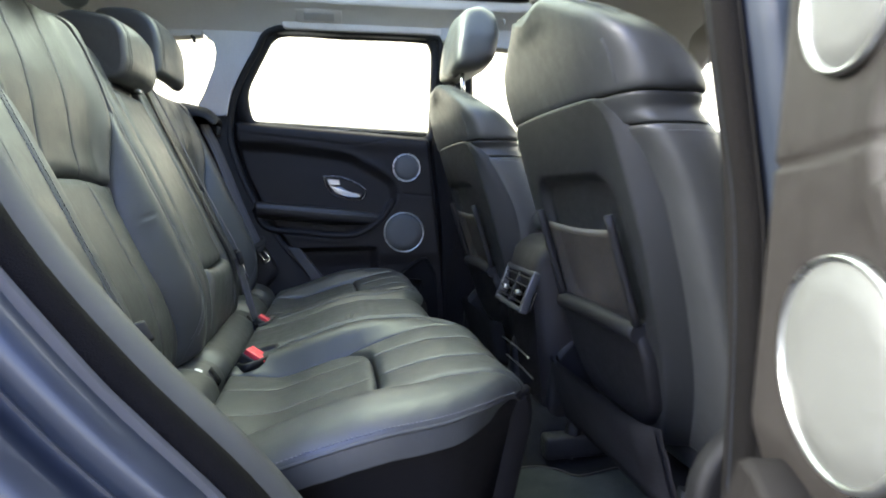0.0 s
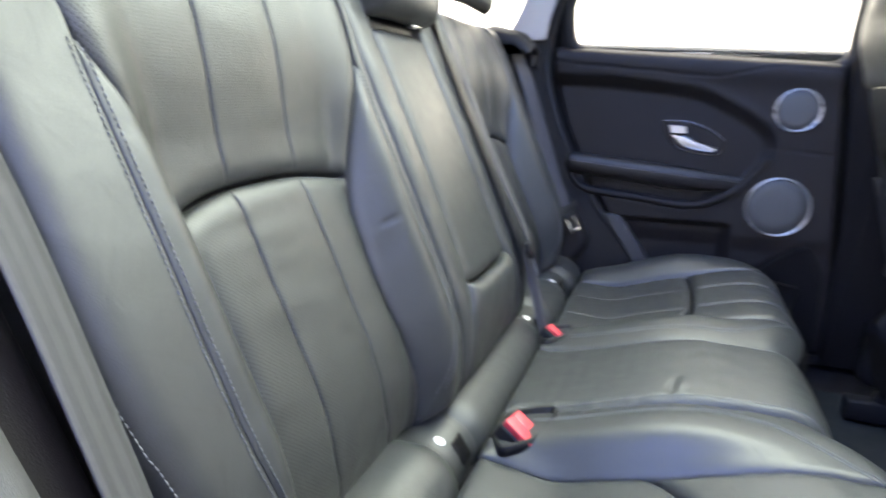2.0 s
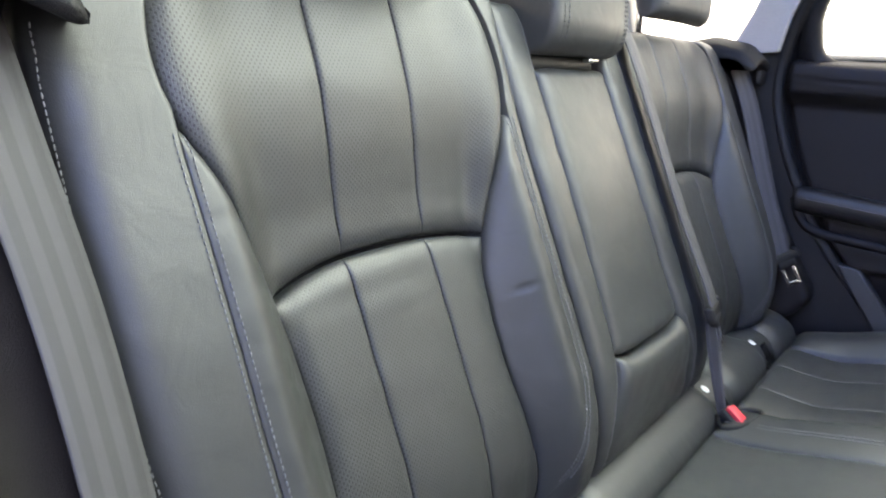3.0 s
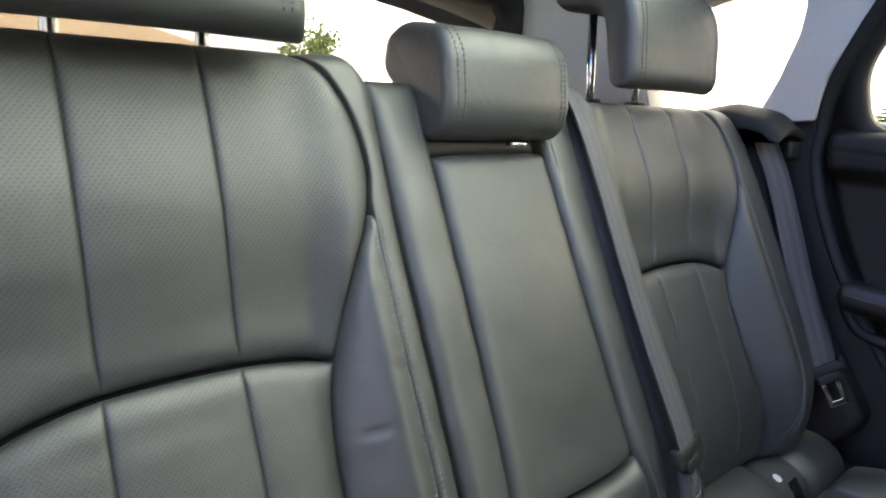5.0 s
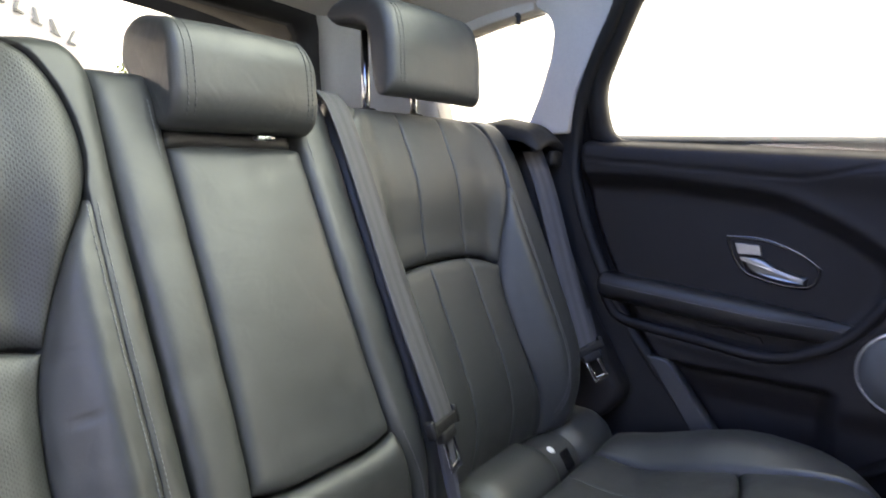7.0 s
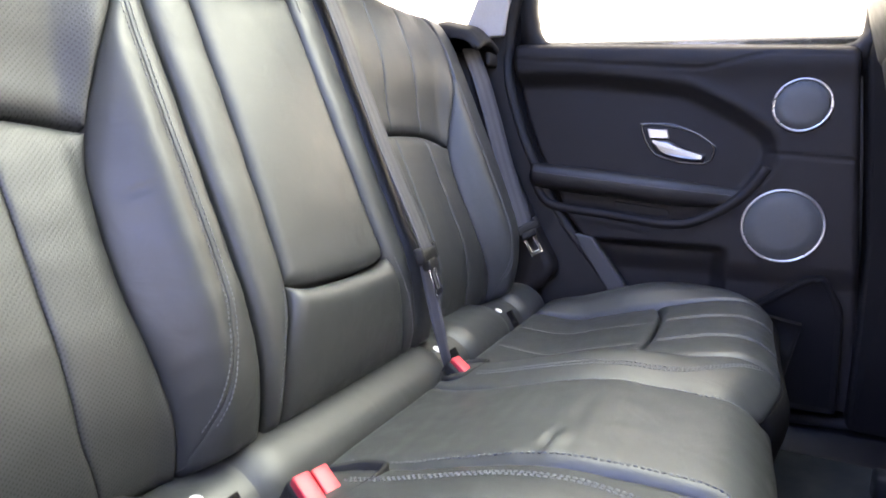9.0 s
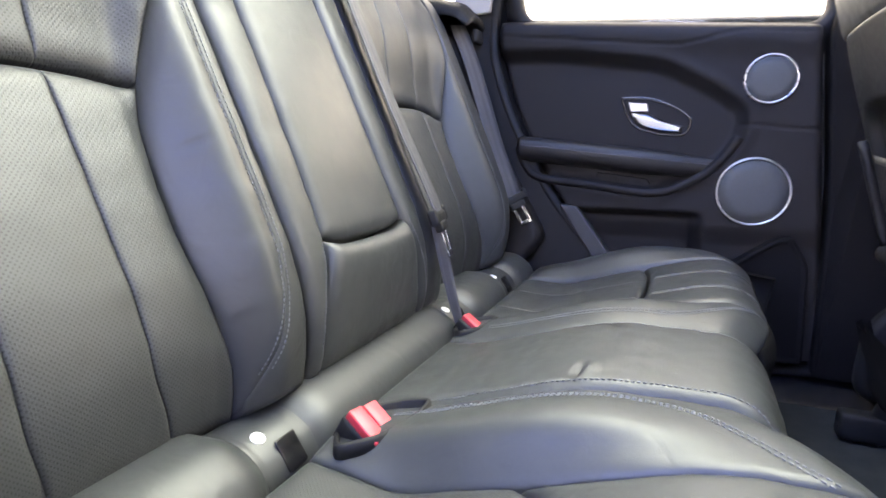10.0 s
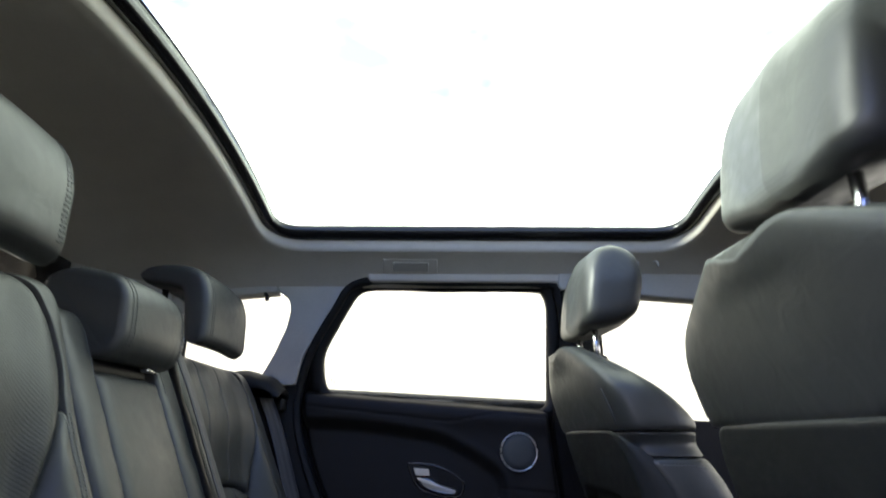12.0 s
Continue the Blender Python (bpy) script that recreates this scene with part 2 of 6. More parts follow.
def mesh_of(name, verts, faces, mat, uvs=None, smooth=True):
    me = bpy.data.meshes.new(name)
    me.from_pydata([tuple(map(float, v)) for v in verts], [], faces)
    me.materials.append(mat)
    if smooth:
        me.polygons.foreach_set("use_smooth", [True] * len(me.polygons))
    if uvs is not None:
        layer = me.uv_layers.new(name="metres")
        flat = []
        for loop in me.loops:
            flat.extend(uvs[loop.vertex_index])
        layer.data.foreach_set("uv", flat)
    me.validate()
    me.update()
    return me


def part(name, me, parent, label=""):
    ob = new(name, me)
    if parent is not None:
        ob.parent = parent
        ob.matrix_parent_inverse = parent.matrix_basis.inverted()
    if label:
        tagged(ob, label)
    return ob


def thing(name, at, label, category, kind="", group=""):
    ob = new(name)
    ob.empty_display_size = 0.05
    ob.matrix_basis = Matrix.Translation(at)
    return tagged(ob, label, category, group, kind)


def recalc(me):
    bm = bmesh.new()
    bm.from_mesh(me)
    bmesh.ops.recalc_face_normals(bm, faces=bm.faces)
    bm.to_mesh(me)
    bm.free()
    return me


def lerp(a, b, t):
    return a + (b - a) * t


def smooth01(t):
    t = max(0.0, min(1.0, t))
    return t * t * (3 - 2 * t)


def track(points):
    """A smooth function through (key, value) pairs."""
    ks, vs = [p[0] for p in points], [p[1] for p in points]
    def f(k):
        if k <= ks[0]:
            return vs[0]
        if k >= ks[-1]:
            return vs[-1]
        i = max(j for j in range(len(ks) - 1) if ks[j] <= k)
        t = (k - ks[i]) / (ks[i + 1] - ks[i])
        d = [(vs[min(j + 1, len(vs) - 1)] - vs[max(j - 1, 0)]) / max(1e-9, ks[min(j + 1, len(ks) - 1)] - ks[max(j - 1, 0)]) for j in (i, i + 1)]
        h = ks[i + 1] - ks[i]
        return (2 * t**3 - 3 * t**2 + 1) * vs[i] + (t**3 - 2 * t**2 + t) * h * d[0] + (3 * t**2 - 2 * t**3) * vs[i + 1] + (t**3 - t**2) * h * d[1]
    return f


def edge_round(d, r):
    q = 1 - max(0.0, min(1.0, d / r))
    return math.sqrt(max(0.0, 1 - q * q))


def padded(name, L, R, S0, S1, place, mat, parent, r=0.012, drop=0.010, puff=0.0, skirt=0.03, nu=26, nv=40, label="", sides=(1, 1, 1, 1), skirts=None, wrinkle=0.0, deep=(1, 1, 1, 1)):
    """A sewn panel: L(s), R(s) are its sides, S0(u), S1(u) its ends; place(a, s, h) lays it in space h above the base. sides: r's factor for left, right, start, end."""
    us = [lerp(k / nu, 0.5 - 0.5 * math.cos(math.pi * k / nu), 0.75) for k in range(nu + 1)]
    vs = [lerp(k / nv, 0.5 - 0.5 * math.cos(math.pi * k / nv), 0.75) for k in range(nv + 1)]
    us, vs = [us[0], *us, us[-1]], [vs[0], *vs, vs[-1]]
    sk = skirts or (skirt,) * 4
    verts, uvs = [], []
    for i, u in enumerate(us):
        for j, v in enumerate(vs):
            s = lerp(S0(u), S1(u), v)
            l, rr = L(s), R(s)
            a = lerp(l, rr, u)
            w, ht = abs(rr - l), abs(S1(u) - S0(u))
            h = puff * math.sin(math.pi * u) ** 0.8 * math.sin(math.pi * v) ** 0.8
            loss = [g * (1 - edge_round(d, r * f)) for d, f, g in zip((u * w, (1 - u) * w, v * ht, (1 - v) * ht), sides, deep) if f]
            h -= drop * min(1.0, math.sqrt(sum(q * q for q in loss)))
            if wrinkle:
                h += 0.5 * wrinkle * noise.noise(Vector((a * 28, s * 28, 3.1))) + wrinkle * 0.5 * noise.noise(Vector((a * 9, s * 70, 7.7)))
            if wrinkle:
                # leather gathers a little along its seams
                e = min(u * w, (1 - u) * w)
                h += 0.9 * wrinkle * noise.noise(Vector((s * 75, a * 14, 5.3))) * math.exp(-e / 0.013) * (1 - math.exp(-e / 0.003))
            if i == 0:
                h -= sk[0]
            elif i == len(us) - 1:
                h -= sk[1]
            elif j == 0:
                h -= sk[2]
            elif j == len(vs) - 1:
                h -= sk[3]
            verts.append(place(a, s, h))
            uvs.append((a, s))
    n = len(vs)
    faces = [(i * n + j, (i + 1) * n + j, (i + 1) * n + j + 1, i * n + j + 1) for i in range(len(us) - 1) for j in range(n - 1)]
    return part(name, recalc(mesh_of(name, verts, faces, mat, uvs)), parent, label)


def loft(name, rings, mat, parent=None, closed=True, caps=True, label="", smooth=True):
    """A skin over rings of equal count."""
    n = len(rings[0])
    verts = [p for ring in rings for p in ring]
    faces = []
    for i in range(len(rings) - 1):
        for j in range(n if closed else n - 1):
            k = (j + 1) % n
            faces.append((i * n + j, i * n + k, (i + 1) * n + k, (i + 1) * n + j))
    if caps and closed:
        faces.append(tuple(range(n))[::-1])
        faces.append(tuple((len(rings) - 1) * n + j for j in range(n)))
    me = recalc(mesh_of(name, verts, faces, mat, [(p[0], p[1]) for p in verts], smooth))
    for f in me.polygons:
        if len(f.vertices) > 4:
            f.use_smooth = False
    return part(name, me, parent, label)


def tube(name, points, radius, mat, parent=None, sides=10, closed=False, label="", flat=1.0, up=(0, 0, 1)):
    """A round (or flattened) bar along a line of points."""
    pts = [Vector(p) for p in points]
    rings = []
    for i, p in enumerate(pts):
        a = pts[i - 1] if (i or closed) else p
        b = pts[(i + 1) % len(pts)] if (i < len(pts) - 1 or closed) else p
        d = (b - a).normalized()
        s = d.cross(Vector(up))
        if s.length < 1e-4:
            s = d.cross(Vector((0, 1, 0)))
        s.normalize()
        t = s.cross(d).normalized()
        rings.append([tuple(p + s * radius * math.cos(q) + t * radius * flat * math.sin(q)) for q in (2 * math.pi * k / sides for k in range(sides))])
    if closed:
        rings.append(rings[0])
    return loft(name, rings, mat, parent, caps=not closed, label=label)


def smooth_line(points, n=8, closed=False):
    """Catmull-Rom through the points."""
    pts = [Vector(p) for p in points]
    out = []
    m = len(pts)
    for i in range(m if closed else m - 1):
        if closed:
            a, b, c, d = pts[i - 1], pts[i], pts[(i + 1) % m], pts[(i + 2) % m]
        else:
            a, b, c, d = pts[max(i - 1, 0)], pts[i], pts[i + 1], pts[min(i + 2, m - 1)]
        for k in range(n):
            t = k / n
            out.append(0.5 * ((2 * b) + (c - a) * t + (2 * a - 5 * b + 4 * c - d) * t * t + (3 * b - a - 3 * c + d) * t**3))
    if not closed:
        out.append(pts[-1])
    return out


def outline_inset(poly, d):
    """Moves a closed counter-clockwise outline of 2D points inwards by d."""
    n = len(poly)
    res = []
    for i in range(n):
        a, b, c = poly[i - 1], poly[i], poly[(i + 1) % n]
        t = Vector((c[0] - a[0], c[1] - a[1]))
        if t.length < 1e-9:
            res.append(b)
            continue
        t.normalize()
        res.append((b[0] - t.y * d, b[1] + t.x * d))
    return res


def area2(poly):
    return 0.5 * sum(poly[i - 1][0] * poly[i][1] - poly[i][0] * poly[i - 1][1] for i in range(len(poly)))


def round_poly(points, r, n=5):
    """Rounds the corners of a closed 2D outline, r for all or one a corner; counter-clockwise."""
    pts = [Vector(p[:2]) for p in points]
    if area2(pts) < 0:
        pts.reverse()
    out = []
    m = len(pts)
    for i in range(m):
        p, a, b = pts[i], pts[i - 1], pts[(i + 1) % m]
        da, db = (a - p), (b - p)
        k = min(r, 0.48 * da.length, 0.48 * db.length)
        s, e = p + da.normalized() * k, p + db.normalized() * k
        for j in range(n + 1):
            t = j / n
            out.append(tuple((1 - t) ** 2 * s + 2 * t * (1 - t) * p + t * t * e))
    return out


def pillow(name, outline, a0, a1, place, mat, parent=None, r=0.02, label="", steps=6):
    """An outline swept from a0 to a1 with rounded ends; place(p, q, a)."""
    poly = outline if area2(outline) > 0 else outline[::-1]
    stops = []
    for k in range(steps + 1):
        q = math.pi / 2 * k / steps
        stops.append((a0 + r * (1 - math.sin(q)) * (1 if a1 > a0 else -1), r * (1 - math.cos(q))))
    stops.reverse()
    head = [(a, d) for a, d in stops]
    head = sorted(head, key=lambda t: abs(t[0] - a0))
    tail = [(a1 + a0 - a, d) for a, d in reversed(head)]
    mid = [(lerp(head[-1][0], tail[0][0], k / 10), 0.0) for k in range(1, 10)]
    rings = []
    for a, d in head + mid + tail:
        rings.append([place(p[0], p[1], a) for p in outline_inset(poly, d)])
    return loft(name, rings, mat, parent, label=label)


def box_bevel(name, size, at, mat, parent=None, bevel=0.004, seg=3, label="", turn=None):
    bm = bmesh.new()
    bmesh.ops.create_cube(bm, size=1.0)
    bmesh.ops.scale(bm, vec=size, verts=bm.verts)
    if bevel:
        bmesh.ops.bevel(bm, geom=bm.edges[:], offset=min(bevel, 0.49 * min(size)), segments=seg, affect="EDGES", profile=0.5)
    m = Matrix.Translation(at) @ (turn or Matrix())
    bmesh.ops.transform(bm, matrix=m, verts=bm.verts)
    me = bpy.data.meshes.new(name)
    bm.to_mesh(me)
    bm.free()
    me.materials.append(mat)
    me.polygons.foreach_set("use_smooth", [True] * len(me.polygons))
    return part(name, me, parent, label)


def disc_mesh(name, profile, mat, n=48):
    """A turned shape about its own z from (radius, height) pairs."""
    verts, faces = [], []
    for r, h in profile:
        verts += [(r * math.cos(2 * math.pi * k / n), r * math.sin(2 * math.pi * k / n), h) for k in range(n)]
    for i in range(len(profile) - 1):
        for k in range(n):
            l = (k + 1) % n
            faces.append((i * n + k, i * n + l, (i + 1) * n + l, (i + 1) * n + k))
    faces.append(tuple((len(profile) - 1) * n + k for k in range(n)))
    return recalc(mesh_of(name, verts, faces, mat))


def lay_on(line, obs, hint=(0.5, 0, 0.85), lift=0.0005):
    """Drops a line of points on the skin of the given meshes, a hair above it."""
    trees = [BVHTree.FromPolygons([v.co for v in o.data.vertices], [p.vertices[:] for p in o.data.polygons]) for o in obs]
    out = []
    for p in line:
        best = min((t.find_nearest(Vector(p)) for t in trees), key=lambda q: q[3])
        n = best[1] if best[1].dot(Vector(hint)) > 0 else -best[1]
        out.append(best[0] + n * lift)
    return out


def bisect_index(run, d):
    lo, hi = 0, len(run) - 1
    while hi - lo > 1:
        m = (lo + hi) // 2
        lo, hi = (m, hi) if run[m] <= d else (lo, m)
    return lo


def stitches(name, line, parent, length=0.0038, gap=0.0016, radius=0.00085, lift=(0, 0, 0), mat=THREAD):
    """Thread lying along a line: short low bars, one mesh."""
    pts = [Vector(p) + Vector(lift) for p in line]
    verts, faces = [], []
    run = [0.0]
    for a, b in zip(pts, pts[1:]):
        run.append(run[-1] + (b - a).length)

    def at(d):
        i = max(0, min(len(pts) - 2, bisect_index(run, d)))
        return pts[i].lerp(pts[i + 1], (d - run[i]) / max(1e-9, run[i + 1] - run[i]))
    pos = 0.0
    while pos + length < run[-1]:
        p, q = at(pos), at(pos + length)
        d = (q - p).normalized()
        s = d.cross(Vector((0.3, 0.2, 0.9))).normalized() * radius
        t = s.cross(d).normalized() * radius
        k = len(verts)
        for e, f in ((p, 0.45), (p.lerp(q, 0.2), 1.0), (p.lerp(q, 0.8), 1.0), (q, 0.45)):
            verts += [tuple(e + s * f), tuple(e + t * f), tuple(e - s * f), tuple(e - t * f)]
        for g in (0, 4, 8):
            faces += [(k + g + j, k + g + (j + 1) % 4, k + g + 4 + (j + 1) % 4, k + g + 4 + j) for j in range(4)]
        pos += length + gap
    ob = part(name, mesh_of(name, verts, faces, mat), parent)
    return tagged(ob, kind="stuff")


def band_pillow(name, line, thick, a0, a1, place, mat, parent, r=0.02, label=""):
    """A bent pad: a middle line of 2D points with its half thickness, swept across from a0 to a1 with rounded edges."""
    mid = [Vector((p.x, p.y)) for p in smooth_line([(p[0], p[1], 0) for p in line], 6)]
    th = track(list(enumerate(thick)))
    n = len(mid)
    ln = [0.0]
    for a, b in zip(mid, mid[1:]):
        ln.append(ln[-1] + (b - a).length)
    def outline(d):
        left, right = [], []
        for i, p in enumerate(mid):
            t = (mid[min(i + 1, n - 1)] - mid[max(i - 1, 0)]).normalized()
            w = th(i / 6)
            e = min(ln[i], ln[-1] - ln[i])
            w = max(0.0008, (w - d) * (0.25 + 0.75 * edge_round(e, w * 1.0)))
            q = p
            nn = Vector((-t.y, t.x))
            left.append(tuple(q + nn * w))
            right.append(tuple(q - nn * w))
        return left + right[::-1]
    stops = [(a0 + r * (1 - math.sin(q)), r * (1 - math.cos(q))) for q in [math.pi / 2 * k / 6 for k in range(7)]]
    stops = sorted(stops)
    tail = [(a0 + a1 - a, d) for a, d in reversed(stops)]
    mids = [(lerp(stops[-1][0], tail[0][0], k / 10), 0.0) for k in range(1, 10)]
    rings = [[place(p[0], p[1], a) for p in outline(d)] for a, d in stops + mids + tail]
    m = 2 * n
    verts = [p for ring in rings for p in ring]
    faces = [(i * m + j, i * m + (j + 1) % m, (i + 1) * m + (j + 1) % m, (i + 1) * m + j) for i in range(len(rings) - 1) for j in range(m)]
    for base in (0, (len(rings) - 1) * m):
        faces += [(base + i, base + i + 1, base + m - 2 - i, base + m - 1 - i) for i in range(n - 1)]
    return part(name, recalc(mesh_of(name, verts, faces, mat)), parent, label)


# ---- the car's shell ----
FLOOR, HALF = 0.335, 0.72


def side_y(z):
    """Half width of the cabin's side at a height: upright below the sill, leaning in above it."""
    return HALF - 0.31 * max(0.0, z - 1.15)


def roof_z(x, y):
    a = abs(y)
    z = 1.56 - 0.24 * a * a - (2.2 * (a - 0.5) ** 2 if a > 0.5 else 0.0)
    if x < -0.15:
        z -= 0.42 * (-0.15 - x) ** 2
    if x > 0.9:
        z -= 0.22 * (x - 0.9) ** 2
    return z


def side_prism(name, outline, side, mat, parent=None, inset=0.0, thick=0.03, bevel=0.006, label="", rr=0.02):
    """A trim piece on one side of the car from an (x, z) outline, with a rounded inner edge."""
    poly = round_poly(outline, rr)
    deep = inset if callable(inset) else (lambda z: inset)
    rings = []
    for d, o in ((0.0, thick), (0.0, bevel), (bevel * 0.3, bevel * 0.3), (bevel, 0.0)):
        rings.append([(p[0], side * (side_y(p[1]) + deep(p[1]) + o), p[1]) for p in outline_inset(poly, d)])
    rings = [rings[3], rings[2], rings[1], rings[0]]
    return loft(name, rings, mat, parent, label=label)


# floor with carpet and the centre tunnel
def build_floor():
    xs = [lerp(-0.75, 1.9, k / 80) for k in range(81)]
    ys = [lerp(-0.76, 0.76, k / 60) for k in range(61)]
    verts = []
    for x in xs:
        for y in ys:
            z = FLOOR + 0.10 * smooth01((0.16 - abs(y)) / 0.06) * smooth01((x - 0.45) / 0.1)
            z += 0.07 * smooth01((abs(y) - 0.70) / 0.05)
            if x < 0.30:
                z += 0.22 * smooth01((0.30 - x) / 0.1)
            z += 0.09 * smooth01((x - 0.78) / 0.1) * smooth01((0.5 - abs(abs(y) - 0.37) * 2) / 0.2) * (1 - smooth01((x - 1.1) / 0.15))
            verts.append((x, y, z + 0.002 * noise.noise(Vector((x * 9, y * 9, 1)))))
    n = len(ys)
    faces = [(i * n + j, (i + 1) * n + j, (i + 1) * n + j + 1, i * n + j + 1) for i in range(len(xs) - 1) for j in range(n - 1)]
    ob = new("floor", mesh_of("floor", verts, faces, CARPET))
    tagged(ob, "black carpeted car floor with a raised centre tunnel", "floor", kind="structure")


build_floor()


def floor_mat(side):
    base = thing("floor_mat", (0.62, side * 0.4, FLOOR), "dark grey carpet car mat with a bound edge on the floor", "floor mat", group="rear floor mats")
    poly = round_poly([(0.42, 0.195), (0.655, 0.190), (0.690, 0.215), (0.710, 0.250), (0.760, 0.240), (0.82, 0.225), (0.84, 0.30), (0.82, 0.68), (0.62, 0.70), (0.42, 0.68)], 0.03, 6)
    def lay(p, q, a):
        return (p, side * q, FLOOR + 0.006 + a)
    pillow("carpet_pad", poly, 0.0, 0.009, lay, MAT_PILE, base, r=0.003)
    edge = [lay(p[0], p[1], 0.008) for p in outline_inset(poly, 0.004)]
    tube("binding", edge, 0.0042, PLASTIC_SOFT, base, 6, closed=True, label="black stitched edge binding")


floor_mat(1)
floor_mat(-1)


# door sills inside the cabin
for side in (-1, 1):
    sill = round_poly([(0.60, 0.330), (0.66, 0.338), (0.70, 0.372), (0.735, 0.412), (0.775, 0.415), (0.775, 0.330)], 0.03, 6)
    ob = pillow("trim_sill", sill, 0.30, 1.60, lambda p, q, a: (a, side * p, q + 0.05 * smooth01((0.46 - a) / 0.10)), GLOSS, None, r=0.02)
    tagged(ob, "smooth black plastic door sill cover along the floor", "door sill", kind="structure")


# headlining: a ring round the roof opening
def roof_ring():
    ox0, ox1, oy = -0.150, 0.925, 0.545
    inner = round_poly([(ox0, -oy), (ox1, -oy), (ox1, oy), (ox0, oy)], 0.10, 10)
    # even out along the edges
    dense = []
    for i in range(len(inner)):
        a, b = Vector(inner[i - 1]), Vector(inner[i])
        m = max(1, int((b - a).length / 0.02))
        dense += [tuple(a + (b - a) * (k / m)) for k in range(m)]
    inner = dense
    rings = []
    for k in range(31):
        t = k / 30
        ring = []
        for p in inner:
            cx, cy = 0.4, 0.0
            # outwards along each axis on its own
            fx = (p[0] - cx) / (ox1 - cx)
            fy = p[1] / oy
            m = max(abs(fx), abs(fy))
            tx = cx + (fx / m) * ((1.55 - cx) if fx > 0 else (cx + 0.70)) 
            ty = (fy / m) * 0.645
            x, y = lerp(p[0], tx, t), lerp(p[1], ty, t)
            ring.append((x, y, roof_z(x, y)))
        rings.append(ring)
    lip = [[(p[0], p[1], roof_z(p[0], p[1]) + 0.006) for p in outline_inset(inner, 0.006)],
           [(p[0], p[1], roof_z(p[0], p[1]) + 0.03) for p in outline_inset(inner, 0.007)]]
    back = [[(x, y, z + 0.03) for x, y, z in r] for r in rings[::-5] + rings[:1]]
    ob = loft("ceiling", [lip[1], lip[0], *rings, *back], HEADLINER, None, closed=True, caps=False)
    tagged(ob, "light grey fabric headlining with a panoramic roof opening", "headlining", kind="structure")
    # glass and its frame
    roof = thing("roof_window", (0.4, 0, 1.58), "panoramic tinted glass roof with a black frame", "roof window", kind="structure")
    f_in = outline_inset(inner, 0.034)
    def up(poly, dz):
        return [(p[0], p[1], roof_z(p[0], p[1]) + dz) for p in poly]
    loft("frame", [up(inner, 0.026), up(outline_inset(inner, 0.012), 0.022), up(outline_inset(inner, 0.030), 0.024), up(f_in, 0.030), up(f_in, 0.044), up(outline_inset(inner, -0.03), 0.046), up(outline_inset(inner, -0.03), 0.03), up(inner, 0.026)], GLOSS, roof, caps=False, label="black glass surround")
    nx, ny = 24, 16
    verts = [(lerp(ox0 - 0.03, ox1 + 0.03, i / nx), lerp(-oy - 0.03, oy + 0.03, j / ny), 0) for i in range(nx + 1) for j in range(ny + 1)]
    verts = [(x, y, roof_z(x, min(0.5, abs(y))) + 0.049) for x, y, z in verts]
    m = ny + 1
    faces = [(i * m + j, (i + 1) * m + j, (i + 1) * m + j + 1, i * m + j + 1) for i in range(nx) for j in range(ny)]
    part("pane", mesh_of("pane", verts, faces, GLASS_ROOF), roof)
    for k, (w, dx) in enumerate(((0.016, 0.0), (0.026, 0.003), (0.020, -0.002), (0.010, 0.004))):
        box_bevel("print_bar", (0.0022, w, 0.0006), (-0.100 - 0.0055 * k, 0.052 + dx, roof_z(-0.11, 0.05) + 0.0475), PLASTIC, roof, 0.0002, 1, "small dark print on the glass")
    # outer roof skin rails beside the glass
    for s in (-1, 1):
        verts = []
        for i in range(41):
            x = lerp(-0.80, 1.6, i / 40)
            for y, z in ((0.56, 0.045), (0.60, 0.050), (0.64, 0.046), (0.660, 0.030)):
                verts.append((x, s * y, roof_z(x, min(y, 0.60)) + z))
        faces = [(i * 4 + j, (i + 1) * 4 + j, (i + 1) * 4 + j + 1, i * 4 + j + 1) for i in range(40) for j in range(3)]
        ob = new("trim_roof_rail", mesh_of("trim_roof_rail", verts, faces, PAINT))
        tagged(ob, "dark blue painted roof rail of the car", "roof rail", kind="structure")
    verts = []
    for i in range(13):
        x = lerp(-0.80, -0.12, i / 12)
        for j in range(13):
            y = lerp(-0.62, 0.62, j / 12)
            verts.append((x, y, roof_z(x, y) + 0.055))
    faces = [(i * 13 + j, (i + 1) * 13 + j, (i + 1) * 13 + j + 1, i * 13 + j + 1) for i in range(12) for j in range(12)]
    tagged(new("wall_roof_skin", mesh_of("wall_roof_skin", verts, faces, PAINT)), "dark blue painted rear roof panel", "roof panel", kind="structure")


roof_ring()

# door opening, seen from the side: rear edge, sill, front post, roof rail
OPENING = [(0.086, 1.420), (0.02, 1.352), (-0.055, 1.22), (-0.075, 1.10), (-0.045, 0.98), (0.005, 0.87), (0.075, 0.755), (0.165, 0.645), (0.245, 0.53), (0.32, 0.44), (0.42, 0.41), (0.55, 0.41), (0.66, 0.43), (0.685, 0.52), (0.690, 0.70), (0.683, 0.88), (0.662, 1.00), (0.642, 1.11), (0.618, 1.28), (0.598, 1.385), (0.56, 1.419), (0.30, 1.421)]


def near_back(z):
    """How much further back the near door's rear edge lies than the far one's."""
    return -(0.012 + 0.014 * smooth01((z - 0.70) / 0.2)) * (1 - smooth01((z - 1.22) / 0.15)) * smooth01((z - 0.46) / 0.1)


def opening(side):
    return [(x + near_back(z), z) if side < 0 and x < 0.4 else (x, z) for x, z in OPENING]


